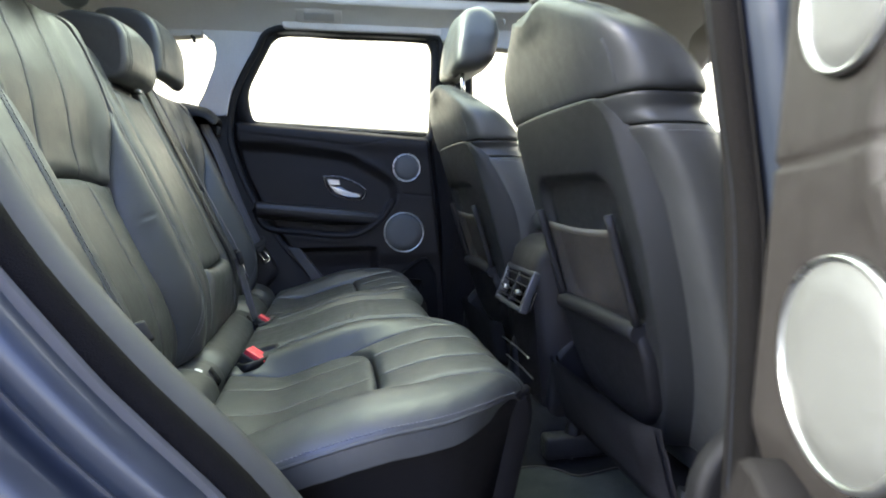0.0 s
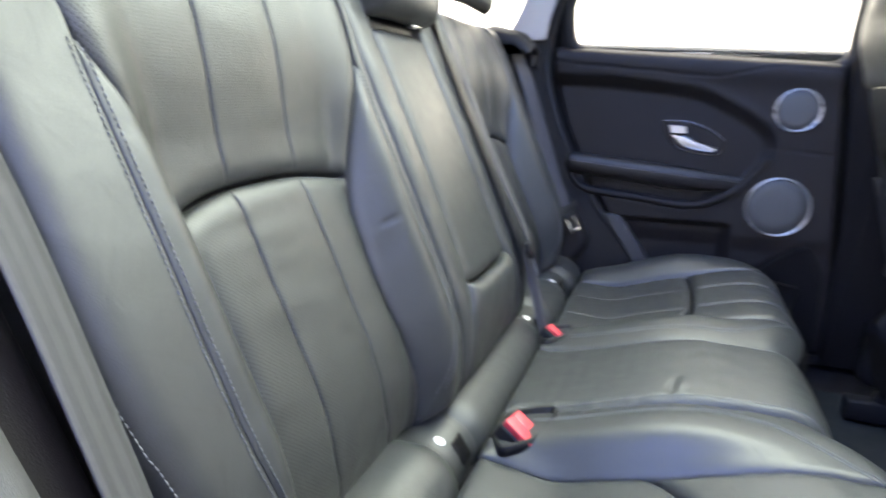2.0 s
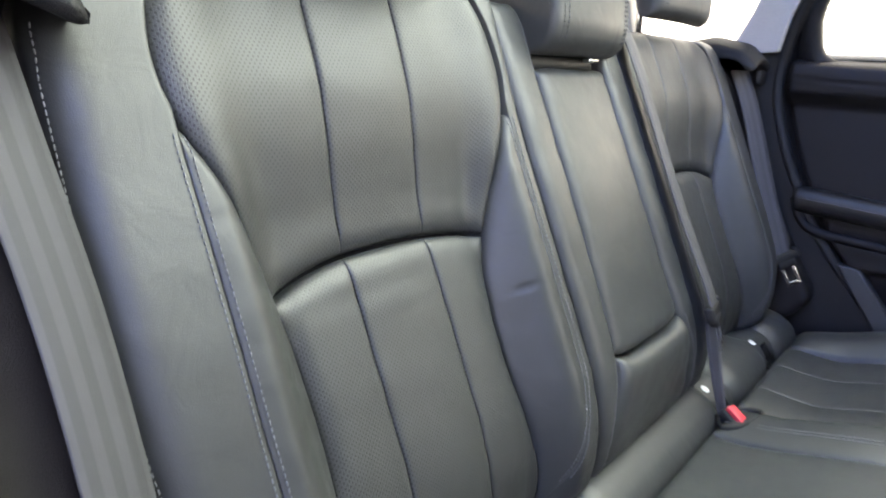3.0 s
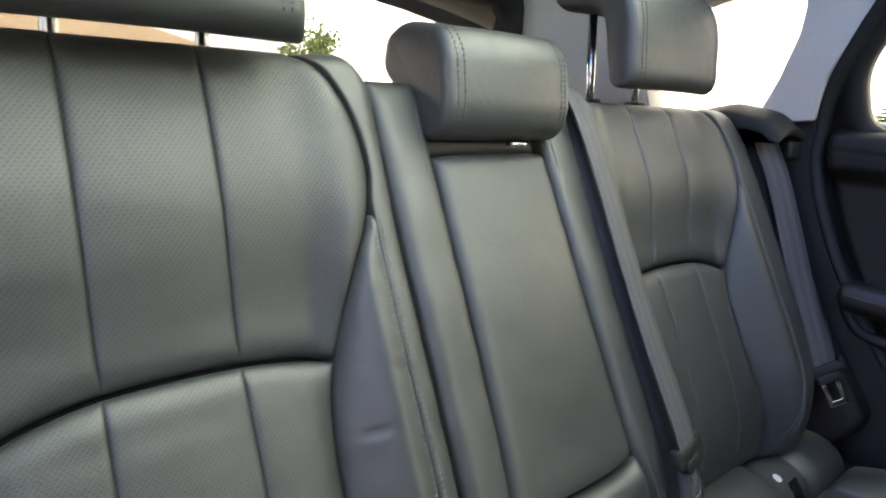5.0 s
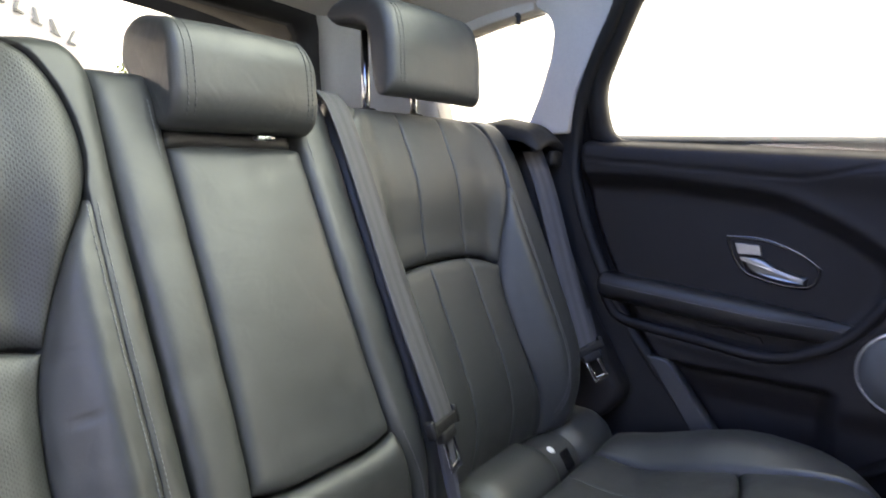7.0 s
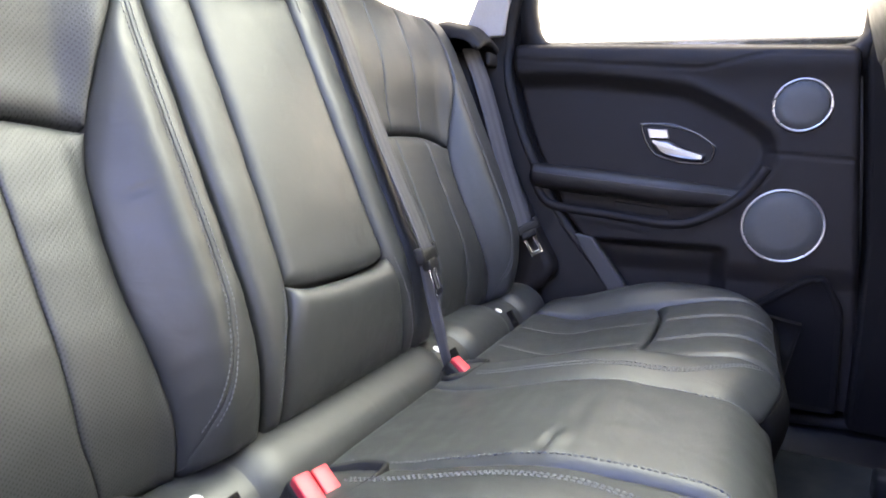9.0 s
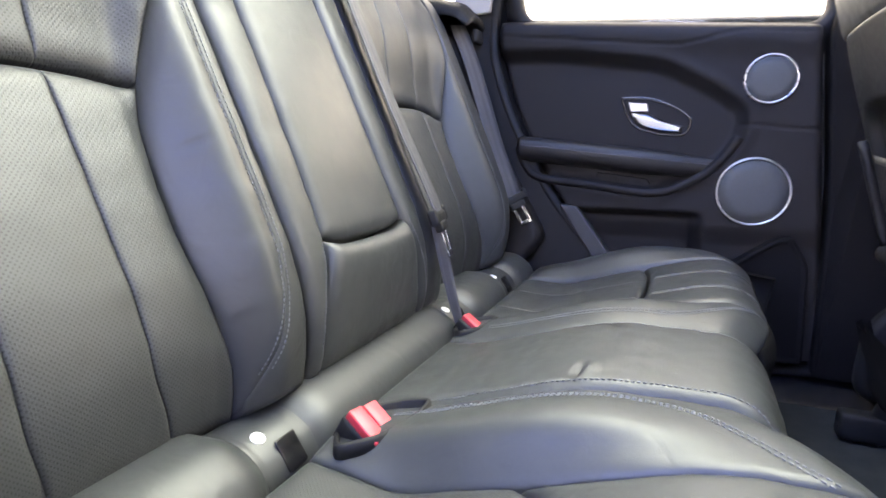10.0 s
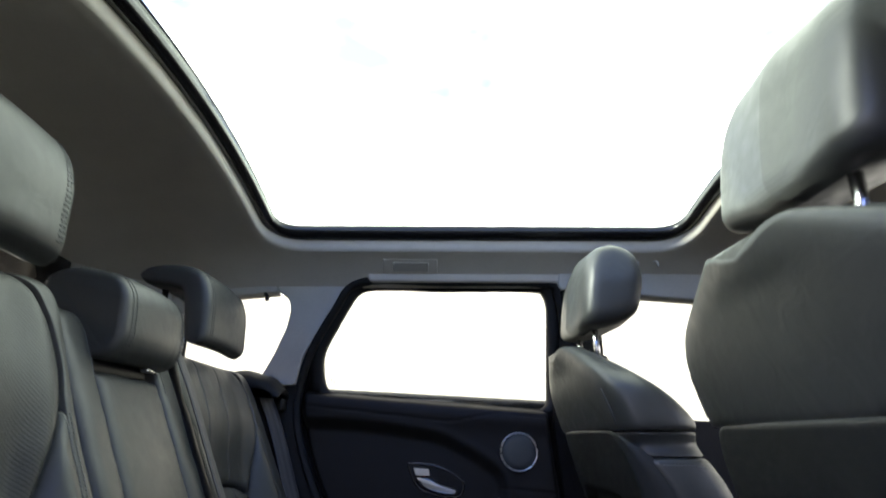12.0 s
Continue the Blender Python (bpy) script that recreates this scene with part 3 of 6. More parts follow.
def opening_loft(name, side, profile, mat, parent=None, label="", front=None):
    """Sweeps (offset outwards, y) pairs round the door opening; front: other pairs for the post in front."""
    line = smooth_line([(p[0], p[1], 0) for p in opening(side)], 6, closed=True)
    poly = [(p.x, p.y) for p in line]
    if area2(poly) < 0:
        poly.reverse()
    rings = []
    for (o, dy), (o2, dy2) in zip(profile, front or profile):
        ring = []
        for p, q, r in zip(poly, outline_inset(poly, -o), outline_inset(poly, -o2)):
            w = smooth01((p[0] - 0.42) / 0.16)
            x, z = lerp(q[0], r[0], w), lerp(q[1], r[1], w)
            ring.append((x, side * (side_y(z) + lerp(dy, dy2, w)), z))
        rings.append(ring)
    return loft(name, rings, mat, parent, caps=False, label=label)


for side in (-1, 1):
    name = "near" if side < 0 else "far"
    frame_ob = thing("wall_door_opening", (0.3, side * 0.74, FLOOR), "door opening of the car with rubber seal and painted jamb" , "door opening", kind="structure")
    opening_loft("jamb", side, [(0.0, 0.0), (0.004, 0.026), (0.012, 0.034), (0.015, 0.048), (0.022, 0.060), (0.032, 0.068), (0.044, 0.070), (0.055, 0.066), (0.063, 0.056), (0.066, 0.046), (0.072, 0.045)] + ([(0.076, 0.060), (0.082, 0.074), (0.094, 0.084), (0.112, 0.094), (0.116, 0.090), (0.120, 0.104), (0.14, 0.122), (0.19, 0.142)] if side < 0 else []), PAINT, frame_ob, label="dark blue painted jamb")
    # near lip uses the brighter trim: doorway daylight is put into its colour
    opening_loft("inner_lip", side, [(0.05, -0.014), (0.012, -0.024), (-0.008, -0.026), (-0.019, -0.021), (-0.024, -0.012), (-0.023, 0.000), (-0.016, 0.010), (-0.006, 0.020)] if side < 0 else [(0.016, 0.012), (0.014, -0.013), (0.010, -0.016), (-0.002, -0.010), (-0.004, 0.006), (0.002, 0.018)], TRIM_BRIGHTENED if side < 0 else PLASTIC, frame_ob, label="black plastic edge trim", front=[(0.05, -0.012), (0.03, -0.014), (0.02, -0.012), (0.014, -0.008), (0.012, -0.002), (0.012, 0.004), (0.012, 0.008), (0.012, 0.012)] if side < 0 else None)
    opening_loft("seal", side, [(0.004, 0.010), (-0.008, 0.012), (-0.013, 0.020), (-0.012, 0.031), (-0.005, 0.038), (0.006, 0.040), (0.013, 0.036), (0.013, 0.026)], RUBBER, frame_ob, label="black rubber door seal")

# side walls behind and in front of the openings
for side in (-1, 1):
    rear = thing("wall_rear_quarter", (-0.4, side * 0.74, FLOOR), "rear quarter of the cabin side with black lower trim", "cabin side", kind="structure")
    # one trim on both sides: near colour carries daylight, far colour stays black
    side_prism("lower_trim", [(-0.85, 0.33), (0.30, 0.33), (0.32, 0.42), *[(x + (near_back(z) if side < 0 else 0.0), z) for x, z in ((0.235, 0.53), (0.155, 0.645), (0.065, 0.755), (-0.005, 0.87), (-0.055, 0.98), (-0.085, 1.10), (-0.075, 1.19))], (-0.85, 1.19)], side, TRIM_BRIGHTENED if side < 0 else PLASTIC, rear, inset=-0.012, thick=0.06, label="grained black plastic quarter trim")
    tuck = lambda z: -0.026 + 0.134 * (z - 1.19)
    side_prism("pillar_trim", [(-0.186, 1.165), (-0.085, 1.165), (-0.066, 1.24), (-0.030, 1.30), (0.005, 1.35), (0.04, 1.39), (0.08, 1.43), (0.075, 1.46), (-0.14, 1.46), (-0.14, 1.43), (-0.136, 1.404), (-0.118, 1.395), (-0.106, 1.380), (-0.102, 1.355), (-0.112, 1.31), (-0.143, 1.24)], side, PILLAR, rear, inset=tuck, thick=0.05, bevel=0.003, rr=0.008, label="light grey pillar trim")
    side_prism("rear_pillar_trim", [(-0.66, 1.19), (-0.40, 1.19), (-0.42, 1.30), (-0.36, 1.375), (-0.25, 1.392), (-0.1405, 1.402), (-0.1405, 1.44), (-0.1405, 1.48), (-0.66, 1.46), (-0.66, 1.40), (-0.66, 1.30)], side, PILLAR, rear, inset=tuck, thick=0.05, bevel=0.003, rr=0.006, label="light grey rear pillar trim")
    pane = side_prism("pane", [(-0.45, 1.17), (-0.09, 1.17), (-0.06, 1.40), (-0.45, 1.40)], side, GLASS, rear, inset=0.03, thick=0.004, bevel=0.001, label="quarter window glass")
    side_prism("body_panel", [(-0.95, 0.30), (0.17, 0.30), (0.09, 0.49), (-0.01, 0.63), (-0.11, 0.78), (-0.20, 0.92), (-0.26, 1.05), (-0.275, 1.15), (-0.95, 1.15)], side, PAINT, rear, inset=0.115, thick=0.03, bevel=0.01, label="dark blue painted body panel")
    if side > 0:
        side_prism("sill_plate", [(0.088, 0.738), (0.128, 0.734), (0.235, 0.590), (0.196, 0.578)], side, TRIM_BRIGHTENED, rear, inset=-0.024, thick=0.03, bevel=0.003, rr=0.006, label="grey trim strip beside the door")
    # front part of the cabin side
    front = thing("wall_front_side", (1.0, side * 0.74, FLOOR), "front door side of the cabin with window", "cabin side", kind="structure")
    side_prism("front_door_panel", [(0.70, 0.36), (1.75, 0.36), (1.75, 1.02), (0.70, 1.10)], side, PLASTIC_SOFT, front, inset=-0.01, thick=0.08, label="black front door panel")
    side_prism("centre_pillar", [(0.618, 0.40), (0.74, 0.40), (0.735, 1.10), (0.70, 1.46), (0.612, 1.46), (0.612, 1.30), (0.586, 1.07), (0.604, 0.90), (0.618, 0.74)] if side > 0 else [(0.688, 0.40), (0.76, 0.40), (0.75, 1.10), (0.72, 1.46), (0.60, 1.46), (0.622, 1.28), (0.646, 1.11), (0.666, 1.00), (0.687, 0.88), (0.694, 0.70)], side, LOW_TRIM, front, inset=-0.018, thick=0.06, label="black centre pillar trim")
    side_prism("body_panel", [(0.82, 0.30), (1.95, 0.30), (1.95, 0.98), (0.82, 1.06)], side, PAINT, front, inset=0.095, thick=0.03, bevel=0.01, label="dark blue painted front door skin")
    side_prism("window_rail", [(0.60, 1.405), (1.25, 1.36), (1.62, 1.12), (1.70, 1.12), (1.30, 1.45), (0.60, 1.47)], side, PILLAR, front, inset=-0.02, thick=0.05, label="light grey front pillar and rail trim")
    side_prism("pane", [(0.70, 1.09), (1.66, 1.01), (1.25, 1.37), (0.70, 1.41)], side, GLASS, front, inset=0.04, thick=0.004, bevel=0.001, label="front side window glass")
    side_prism("upper_rail", [(0.10, 1.4235), (0.57, 1.4235), (0.72, 1.412), (0.72, 1.48), (0.10, 1.48)], side, HEADLINER, front, inset=-0.0185, thick=0.05, label="light grey roof side rail trim")

# tailgate and rear window
def tailgate():
    tg = thing("door_tailgate", (-0.72, 0, 0.6), "tailgate with rear window and black trim", "tailgate", kind="structure")
    def lay(p, q, a):
        return (-0.655 - 0.55 * (1.42 - q) * 0.6 - a - 0.10 * (p / 0.6) ** 2 * -1, p, q)
    outer = round_poly([(-0.64, 0.55), (0.64, 0.55), (0.62, 1.2), (0.53, 1.475), (0.25, 1.51), (-0.25, 1.51), (-0.53, 1.475), (-0.62, 1.2)], 0.05)
    inner = round_poly([(-0.42, 1.06), (0.42, 1.06), (0.446, 1.409), (0.22, 1.424), (-0.22, 1.424), (-0.446, 1.409)], 0.022)
    # equal counts for both outlines
    def even(poly, n=120):
        pts = [Vector(p) for p in poly] + [Vector(poly[0])]
        ln = [0.0]
        for a, b in zip(pts, pts[1:]):
            ln.append(ln[-1] + (b - a).length)
        out = []
        start = 0.0
        for k in range(n):
            d = ln[-1] * k / n
            i = max(j for j in range(len(ln) - 1) if ln[j] <= d)
            out.append(tuple(pts[i] + (pts[i + 1] - pts[i]) * ((d - ln[i]) / max(1e-9, ln[i + 1] - ln[i]))))
        return out
    cx, cy = 0.0, 1.22
    def radial(poly, n=120):
        pts = even(poly, 720)
        res = []
        for k in range(n):
            an = 2 * math.pi * k / n
            best = min(pts, key=lambda p: abs(math.remainder(math.atan2(p[1] - cy, p[0] - cx) - an, 2 * math.pi)))
            res.append(best)
        return res
    o, i = radial(outer), radial(inner)
    mid = [(lerp(a[0], b[0], 0.75), lerp(a[1], b[1], 0.75)) for a, b in zip(o, i)]
    loft("inner_trim", [[lay(*p, 0.0) for p in o], [lay(*p, -0.012) for p in mid], [lay(*p, 0.0) for p in i], [lay(*p, 0.03) for p in i], [lay(*p, 0.05) for p in o]], PLASTIC_SOFT, tg, caps=False, label="black inner trim frame")
    loft("pane", [[lay(*p, 0.028) for p in outline_inset(i, -0.02)], [lay(*p, 0.031) for p in outline_inset(i, -0.02)]], GLASS, tg, label="rear window glass")
    box_bevel("brake_light", (0.03, 0.22, 0.022), (-0.62, 0.0, 1.462), PLASTIC, tg, 0.006, label="black brake light housing")


tailgate()


def corner_trim(side):
    ob = thing("trim_rear_corner", (-0.55, side * 0.6, 1.12), "light grey rear corner pillar trim beside the rear window", "pillar trim", kind="structure")
    front, back = [], []
    for k in range(15):
        z = lerp(1.10, 1.475, k / 14)
        p = 0.565 - 0.27 * (z - 1.06)
        bx = -0.655 - 0.33 * (1.42 - z) + 0.10 * (p / 0.6) ** 2 + 0.010
        a, b = Vector((-0.405, side_y(z) - 0.030, z)), Vector((bx, p, z))
        row = []
        for j in range(9):
            t = j / 8
            q = a.lerp(b, t) + Vector((0.45, -0.9, 0)).normalized() * -0.03 * math.sin(math.pi * t)
            row.append(q)
        front.append([(q.x, side * q.y, q.z) for q in row])
        back.append([(q.x - 0.012, side * (q.y + 0.02), q.z) for q in row])
    rings = [f + b[::-1] for f, b in zip(front, back)]
    loft("panel", rings, PILLAR, ob)


corner_trim(1)
corner_trim(-1)


def rear_load():
    ob = thing("parcel_shelf", (-0.45, 0, 1.10), "black fabric parcel shelf behind the rear seats", "parcel shelf")
    box_bevel("panel", (0.44, 1.30, 0.02), (-0.52, 0, 1.10), CARPET, ob, 0.008)


rear_load()

# windscreen, bulkhead and dashboard close the front
def front_end():
    ws = thing("window_windscreen", (1.6, 0, 1.1), "laminated windscreen glass", "windscreen", kind="structure")
    verts, n = [], 10
    for i in range(n + 1):
        for j in range(n + 1):
            y = lerp(-0.70, 0.70, j / n)
            t = i / n
            verts.append((lerp(1.42, 2.02, t) - 0.12 * (y / 0.7) ** 2, y, lerp(1.50, 1.00, t)))
    faces = [(i * (n + 1) + j, (i + 1) * (n + 1) + j, (i + 1) * (n + 1) + j + 1, i * (n + 1) + j + 1) for i in range(n) for j in range(n)]
    part("pane", mesh_of("pane", verts, faces, GLASS), ws)
    db = thing("dashboard", (1.6, 0, 0.6), "black soft dashboard under the windscreen", "dashboard")
    prof = round_poly([(1.35, 0.55), (1.95, 0.40), (1.98, 1.0), (1.60, 1.03), (1.40, 0.98), (1.33, 0.80)], 0.06)
    pillow("body", prof, -0.70, 0.70, lambda p, q, a: (p, a, q), PLASTIC_SOFT, db, r=0.03)
    box_bevel("bulkhead", (0.05, 1.5, 0.7), (1.98, 0, 0.65), PLASTIC, db, 0.01)


front_end()


# ---- the rear seats ----
def back_x(z):
    x = -0.433 * (z - 0.762)
    if z < 0.79:
        x -= 2.1 * (0.79 - z) ** 2
    if z > 1.165:
        x -= 9.0 * (z - 1.165) ** 2
    return x


BACK_N = Vector((0.918, 0, 0.397))
SEAT_C = 0.362


def back_recess(a, z):
    f = 1 - 0.72 * smooth01((z - 0.97) / 0.13)
    return -0.045 * f * smooth01((0.172 - abs(a - SEAT_C)) / 0.056)


def back_place(side):
    def place(a, z, h):
        if side < 0:
            # a small nick in the leather
            u, v = (a - 0.2140) + 0.35 * (z - 0.885), z - 0.885
            h -= 0.0035 * math.exp(-(v / 0.0022) ** 2 - (u / 0.008) ** 2)
        h += back_recess(a, z) - 0.05 * smooth01((a - 0.585) / 0.09) ** 2
        lift = 0.028 * smooth01((z - 1.03) / 0.15) if side < 0 else 0.0
        return (back_x(z) + BACK_N.x * h, side * a, z + BACK_N.z * h + lift)
    return place


inner_edge = track([(0.645, 0.226), (0.69, 0.227), (0.74, 0.233), (0.82, 0.240), (0.90, 0.237), (0.945, 0.228), (1.00, 0.210), (1.03, 0.197), (1.07, 0.176), (1.10, 0.170), (1.14, 0.179), (1.175, 0.202), (1.20, 0.238)])
stitch_edge = track([(0.645, 0.222), (0.665, 0.212), (0.69, 0.199), (0.735, 0.185), (0.79, 0.176), (0.95, 0.176), (1.07, 0.175)])
yoke_seam = track([(0.228, 0.950), (0.242, 0.955), (0.27, 0.960), (0.31, 0.964), (0.362, 0.965), (0.414, 0.963), (0.454, 0.956), (0.48, 0.948), (0.496, 0.941)])
wing_edge = lambda z: inner_edge(z) if z > 1.07 else stitch_edge(z)
mirror = lambda f: (lambda z: 2 * SEAT_C - f(z))
const = lambda c: (lambda *_: c)


def rear_backrest(side):
    who = "back_seat"
    seat = thing(who, (-0.05, side * SEAT_C, 0.60), "black leather rear seat with perforated centre and stitched bolsters", "seat", group="rear seats")
    pl = back_place(side)
    cuts = [lambda z: inner_edge(z), lambda z: 0.308 - 0.012 * smooth01((0.72 - z) / 0.08), lambda z: 0.412 - 0.010 * smooth01((0.72 - z) / 0.08), mirror(inner_edge)]
    for k in range(3):
        L, R = cuts[k], cuts[k + 1]
        sides = (1.6 if k == 0 else 0.45, 1.6 if k == 2 else 0.45, 1.6, 1.6)
        deep = (1 if k == 0 else 0.24, 1 if k == 2 else 0.24, 1, 1)
        a0, a1 = L(0.95), R(0.95)
        seam = lambda u, a0=a0, a1=a1: yoke_seam(lerp(a0, a1, u)) + 0.002
        padded("upper_panel", L, R, seam, const(1.195), pl, LEATHER_HOLES, seat, r=0.013, drop=0.012, puff=0.003, nu=20, nv=40, sides=sides, deep=deep, skirt=0.03, wrinkle=0.0012, label="perforated leather")
        padded("lower_panel", L, R, const(0.628), lambda u, s=seam: s(u) - 0.004, pl, LEATHER_HOLES, seat, r=0.013, drop=0.012, puff=0.003, nu=20, nv=48, sides=sides, deep=deep, skirt=0.03, wrinkle=0.0012, label="perforated leather")
    padded("inner_bolster", inner_edge, stitch_edge, const(0.636), const(1.062), pl, LEATHER, seat, r=0.012, drop=0.009, puff=0.004, nu=22, nv=150, sides=(1, 0.25, 1, 1), deep=(1, 0.10, 1, 1), wrinkle=0.0010)
    padded("outer_bolster", mirror(inner_edge), mirror(stitch_edge), const(0.636), const(1.062), pl, LEATHER, seat, r=0.012, drop=0.009, puff=0.004, nu=22, nv=150, sides=(1, 0.25, 1, 1), deep=(1, 0.10, 1, 1), wrinkle=0.0010)
    inner_rim = track([(0.64, 0.150), (1.14, 0.148), (1.17, 0.152), (1.20, 0.175)])
    outer_rim = track([(0.626, 0.560), (0.69, 0.588), (0.74, 0.604), (0.80, 0.618), (0.88, 0.627), (1.08, 0.628), (1.14, 0.618), (1.175, 0.592), (1.20, 0.54)])
    padded("inner_wing", wing_edge, inner_rim, const(0.626), const(1.192), pl, LEATHER, seat, r=0.022, drop=0.016, puff=0.002, nu=20, nv=60, sides=(0.10, 1, 0.5, 0.8), deep=(0.06, 1, 1, 1), skirts=(0.03, 0.09, 0.03, 0.09), wrinkle=0.0014)
    padded("outer_wing", mirror(wing_edge), outer_rim, const(0.626), const(1.192), pl, LEATHER, seat, r=0.03, drop=0.022, puff=0.0, nu=16, nv=60, sides=(0.10, 1, 0.5, 0.8), deep=(0.06, 1, 1, 1), skirts=(0.03, 0.09, 0.03, 0.09), wrinkle=0.0014)
    skin = [o for o in seat.children if o.name.split(".")[0] in ("inner_bolster", "outer_bolster", "inner_wing", "outer_wing")]
    for f, n in ((stitch_edge, 1), (mirror(stitch_edge), -1)):
        for o in (-0.0046, 0.0046):
            line = [pl(f(z) + o * n, z, 0.0) for z in [lerp(0.668, 1.060, k / 50) for k in range(51)]]
            stitches("stitching", lay_on(line, skin, BACK_N), seat)
    stitches("stitching", lay_on([pl(outer_rim(z) - 0.012, z, -0.012) for z in [lerp(0.66, 1.12, k / 50) for k in range(51)]], skin, BACK_N), seat)
    # padding and carpeted back behind the leather
    rings = []
    for z in [lerp(0.62, 1.185, k / 14) for k in range(15)]:
        w = 0.005 + 0.02 * smooth01((z - 1.1) / 0.08)
        x0, x1 = back_x(z) - 0.075, back_x(z) - 0.155
        rings.append([(x0, side * (0.150 + w), z), (x0, side * (0.612 - w), z), (x1, side * (0.612 - w), z), (x1, side * (0.150 + w), z)])
    loft("seat_back_board", rings, CARPET, seat, label="carpeted rear board", smooth=False)
    # head restraint with its posts
    c, hw = (-0.346, 0.113) if side < 0 else (0.380, 0.119)
    lean = 0.034 if side < 0 else 0.0
    mid = [(-0.172, 1.206), (-0.176, 1.25), (-0.180, 1.295), (-0.193, 1.328), (-0.224, 1.342), (-0.262, 1.345), (-0.294, 1.342)]
    hr = band_pillow("headrest", mid, (0.022, 0.025, 0.027, 0.027, 0.024, 0.021, 0.018), c - hw, c + hw, lambda p, q, a: (p + lean * (1 + (p + 0.15) * 3.5) - 0.010 * ((a - c) / hw) ** 2, a, q + lean * 0.25), LEATHER, seat, r=0.015)
    for s in (-1, 1):
        line = [(p[0] + 0.0065 + lean, c + s * (hw - 0.022), p[1] + lean * 0.25) for p in smooth_line([(-0.1635, 1.225, 0), (-0.163, 1.32, 0), (-0.172, 1.343, 0), (-0.26, 1.359, 0)], 12)]
        for o in (-0.004, 0.004):
            stitches("stitching", lay_on([(p[0], p[1] + o, p[2]) for p in line], [hr]), hr, radius=0.0008, length=0.0038, gap=0.0022, mat=THREAD_DARK)
        tube("post", [(-0.278 + 0.6 * lean, c + s * 0.061, 1.12), (-0.278 + 0.6 * lean, c + s * 0.061, 1.335)], 0.0066, STEEL, hr, 14, label="chrome post")
        box_bevel("post_guide", (0.030, 0.026, 0.010), (-0.278 + 0.6 * lean, c + s * 0.061, 1.192), PLASTIC, hr, 0.005, label="black plastic guide")


rear_backrest(-1)
rear_backrest(1)


def centre_backrest():
    seat = thing("middle_back_seat", (-0.05, 0, 0.60), "black leather centre seat with folded armrest and low headrest", "seat", group="rear seats")
    def pl(y, z, h):
        return (back_x(z) + BACK_N.x * h, y, z + BACK_N.z * h)
    arm_w = track([(0.626, 0.124), (0.70, 0.116), (0.765, 0.098), (0.80, 0.094), (0.95, 0.089), (1.105, 0.087), (1.20, 0.085)])
    for s in (-1, 1):
        rail = padded("side_rail", lambda z: s * arm_w(z), lambda z: s * 0.147, const(0.626), const(1.197), pl, LEATHER, seat, r=0.020, drop=0.011, puff=0.004, nu=20, nv=70, skirt=0.08, sides=(0.8, 0.9, 1, 1), wrinkle=0.0018)
        stitches("stitching", lay_on([pl(s * (arm_w(z) + 0.012), z, 0.0) for z in [lerp(0.66, 0.775, k / 14) for k in range(15)]], [rail], BACK_N), seat)
        stitches("stitching", lay_on([pl(s * (arm_w(z) + 0.012), z, 0.0) for z in [lerp(1.10, 1.165, k / 10) for k in range(11)]], [rail], BACK_N), seat)
    padded("armrest", lambda z: -arm_w(z) + 0.001, lambda z: arm_w(z) - 0.001, lambda u: 0.768 + 0.010 * abs(2 * u - 1) ** 4, lambda u: 1.121 - 0.004 * abs(2 * u - 1) ** 6, pl, LEATHER, seat, r=0.017, drop=0.011, puff=0.006, nu=36, nv=50, skirt=0.04, wrinkle=0.0010)
    padded("lower_pad", lambda z: -arm_w(z), lambda z: arm_w(z), const(0.626), lambda u: 0.764 + 0.010 * abs(2 * u - 1) ** 4, lambda y, z, h: pl(y, z, h + 0.010 * smooth01((z - 0.68) / 0.08)), LEATHER, seat, r=0.022, drop=0.015, puff=0.004, nu=36, nv=24, skirt=0.04, wrinkle=0.0012)
    padded("headrest_recess", lambda z: -0.085, lambda z: 0.085, const(1.123), const(1.178), lambda y, z, h: pl(y, z, h - 0.013), LEATHER, seat, r=0.012, drop=0.01, nu=16, nv=12, skirt=0.05)
    rings = []
    for z in [lerp(0.62, 1.175, k / 10) for k in range(11)]:
        x0, x1 = back_x(z) - 0.085, back_x(z) - 0.150
        rings.append([(x0, -0.142, z), (x0, 0.142, z), (x1, 0.142, z), (x1, -0.142, z)])
    loft("seat_back_board", rings, CARPET, seat, label="carpeted rear board", smooth=False)
    prof = round_poly([(-0.124, 1.142), (-0.116, 1.166), (-0.120, 1.222), (-0.138, 1.247), (-0.205, 1.260), (-0.240, 1.248), (-0.242, 1.212), (-0.20, 1.172), (-0.18, 1.137), (-0.146, 1.130)], 0.014, 5)
    hr = pillow("headrest", prof, -0.092, 0.096, lambda p, q, a: (p - 0.010 * ((a - 0.002) / 0.094) ** 2, a * (1 - 0.05 * smooth01((q - 1.20) / 0.05)), q), LEATHER, seat, r=0.010)
    for s in (-1, 1):
        line = [(p[0] - 0.0065, 0.002 + s * 0.076, p[1]) for p in smooth_line([(-0.125, 1.146, 0), (-0.117, 1.169, 0), (-0.1215, 1.222, 0), (-0.139, 1.247, 0), (-0.205, 1.2595, 0)], 12)]
        for o in (-0.004, 0.004):
            stitches("stitching", lay_on([(p[0], p[1] + o, p[2]) for p in line], [hr]), hr, radius=0.0008, length=0.0038, gap=0.0022, mat=THREAD_DARK)
    tube("post", [(-0.20, 0.0, 1.145), (-0.20, 0.0, 1.20)], 0.006, STEEL, hr, 12, label="chrome post")
    box_bevel("release_tab", (0.012, 0.024, 0.005), (-0.142, 0.022, 1.1275), CHROME, hr, 0.002)


centre_backrest()


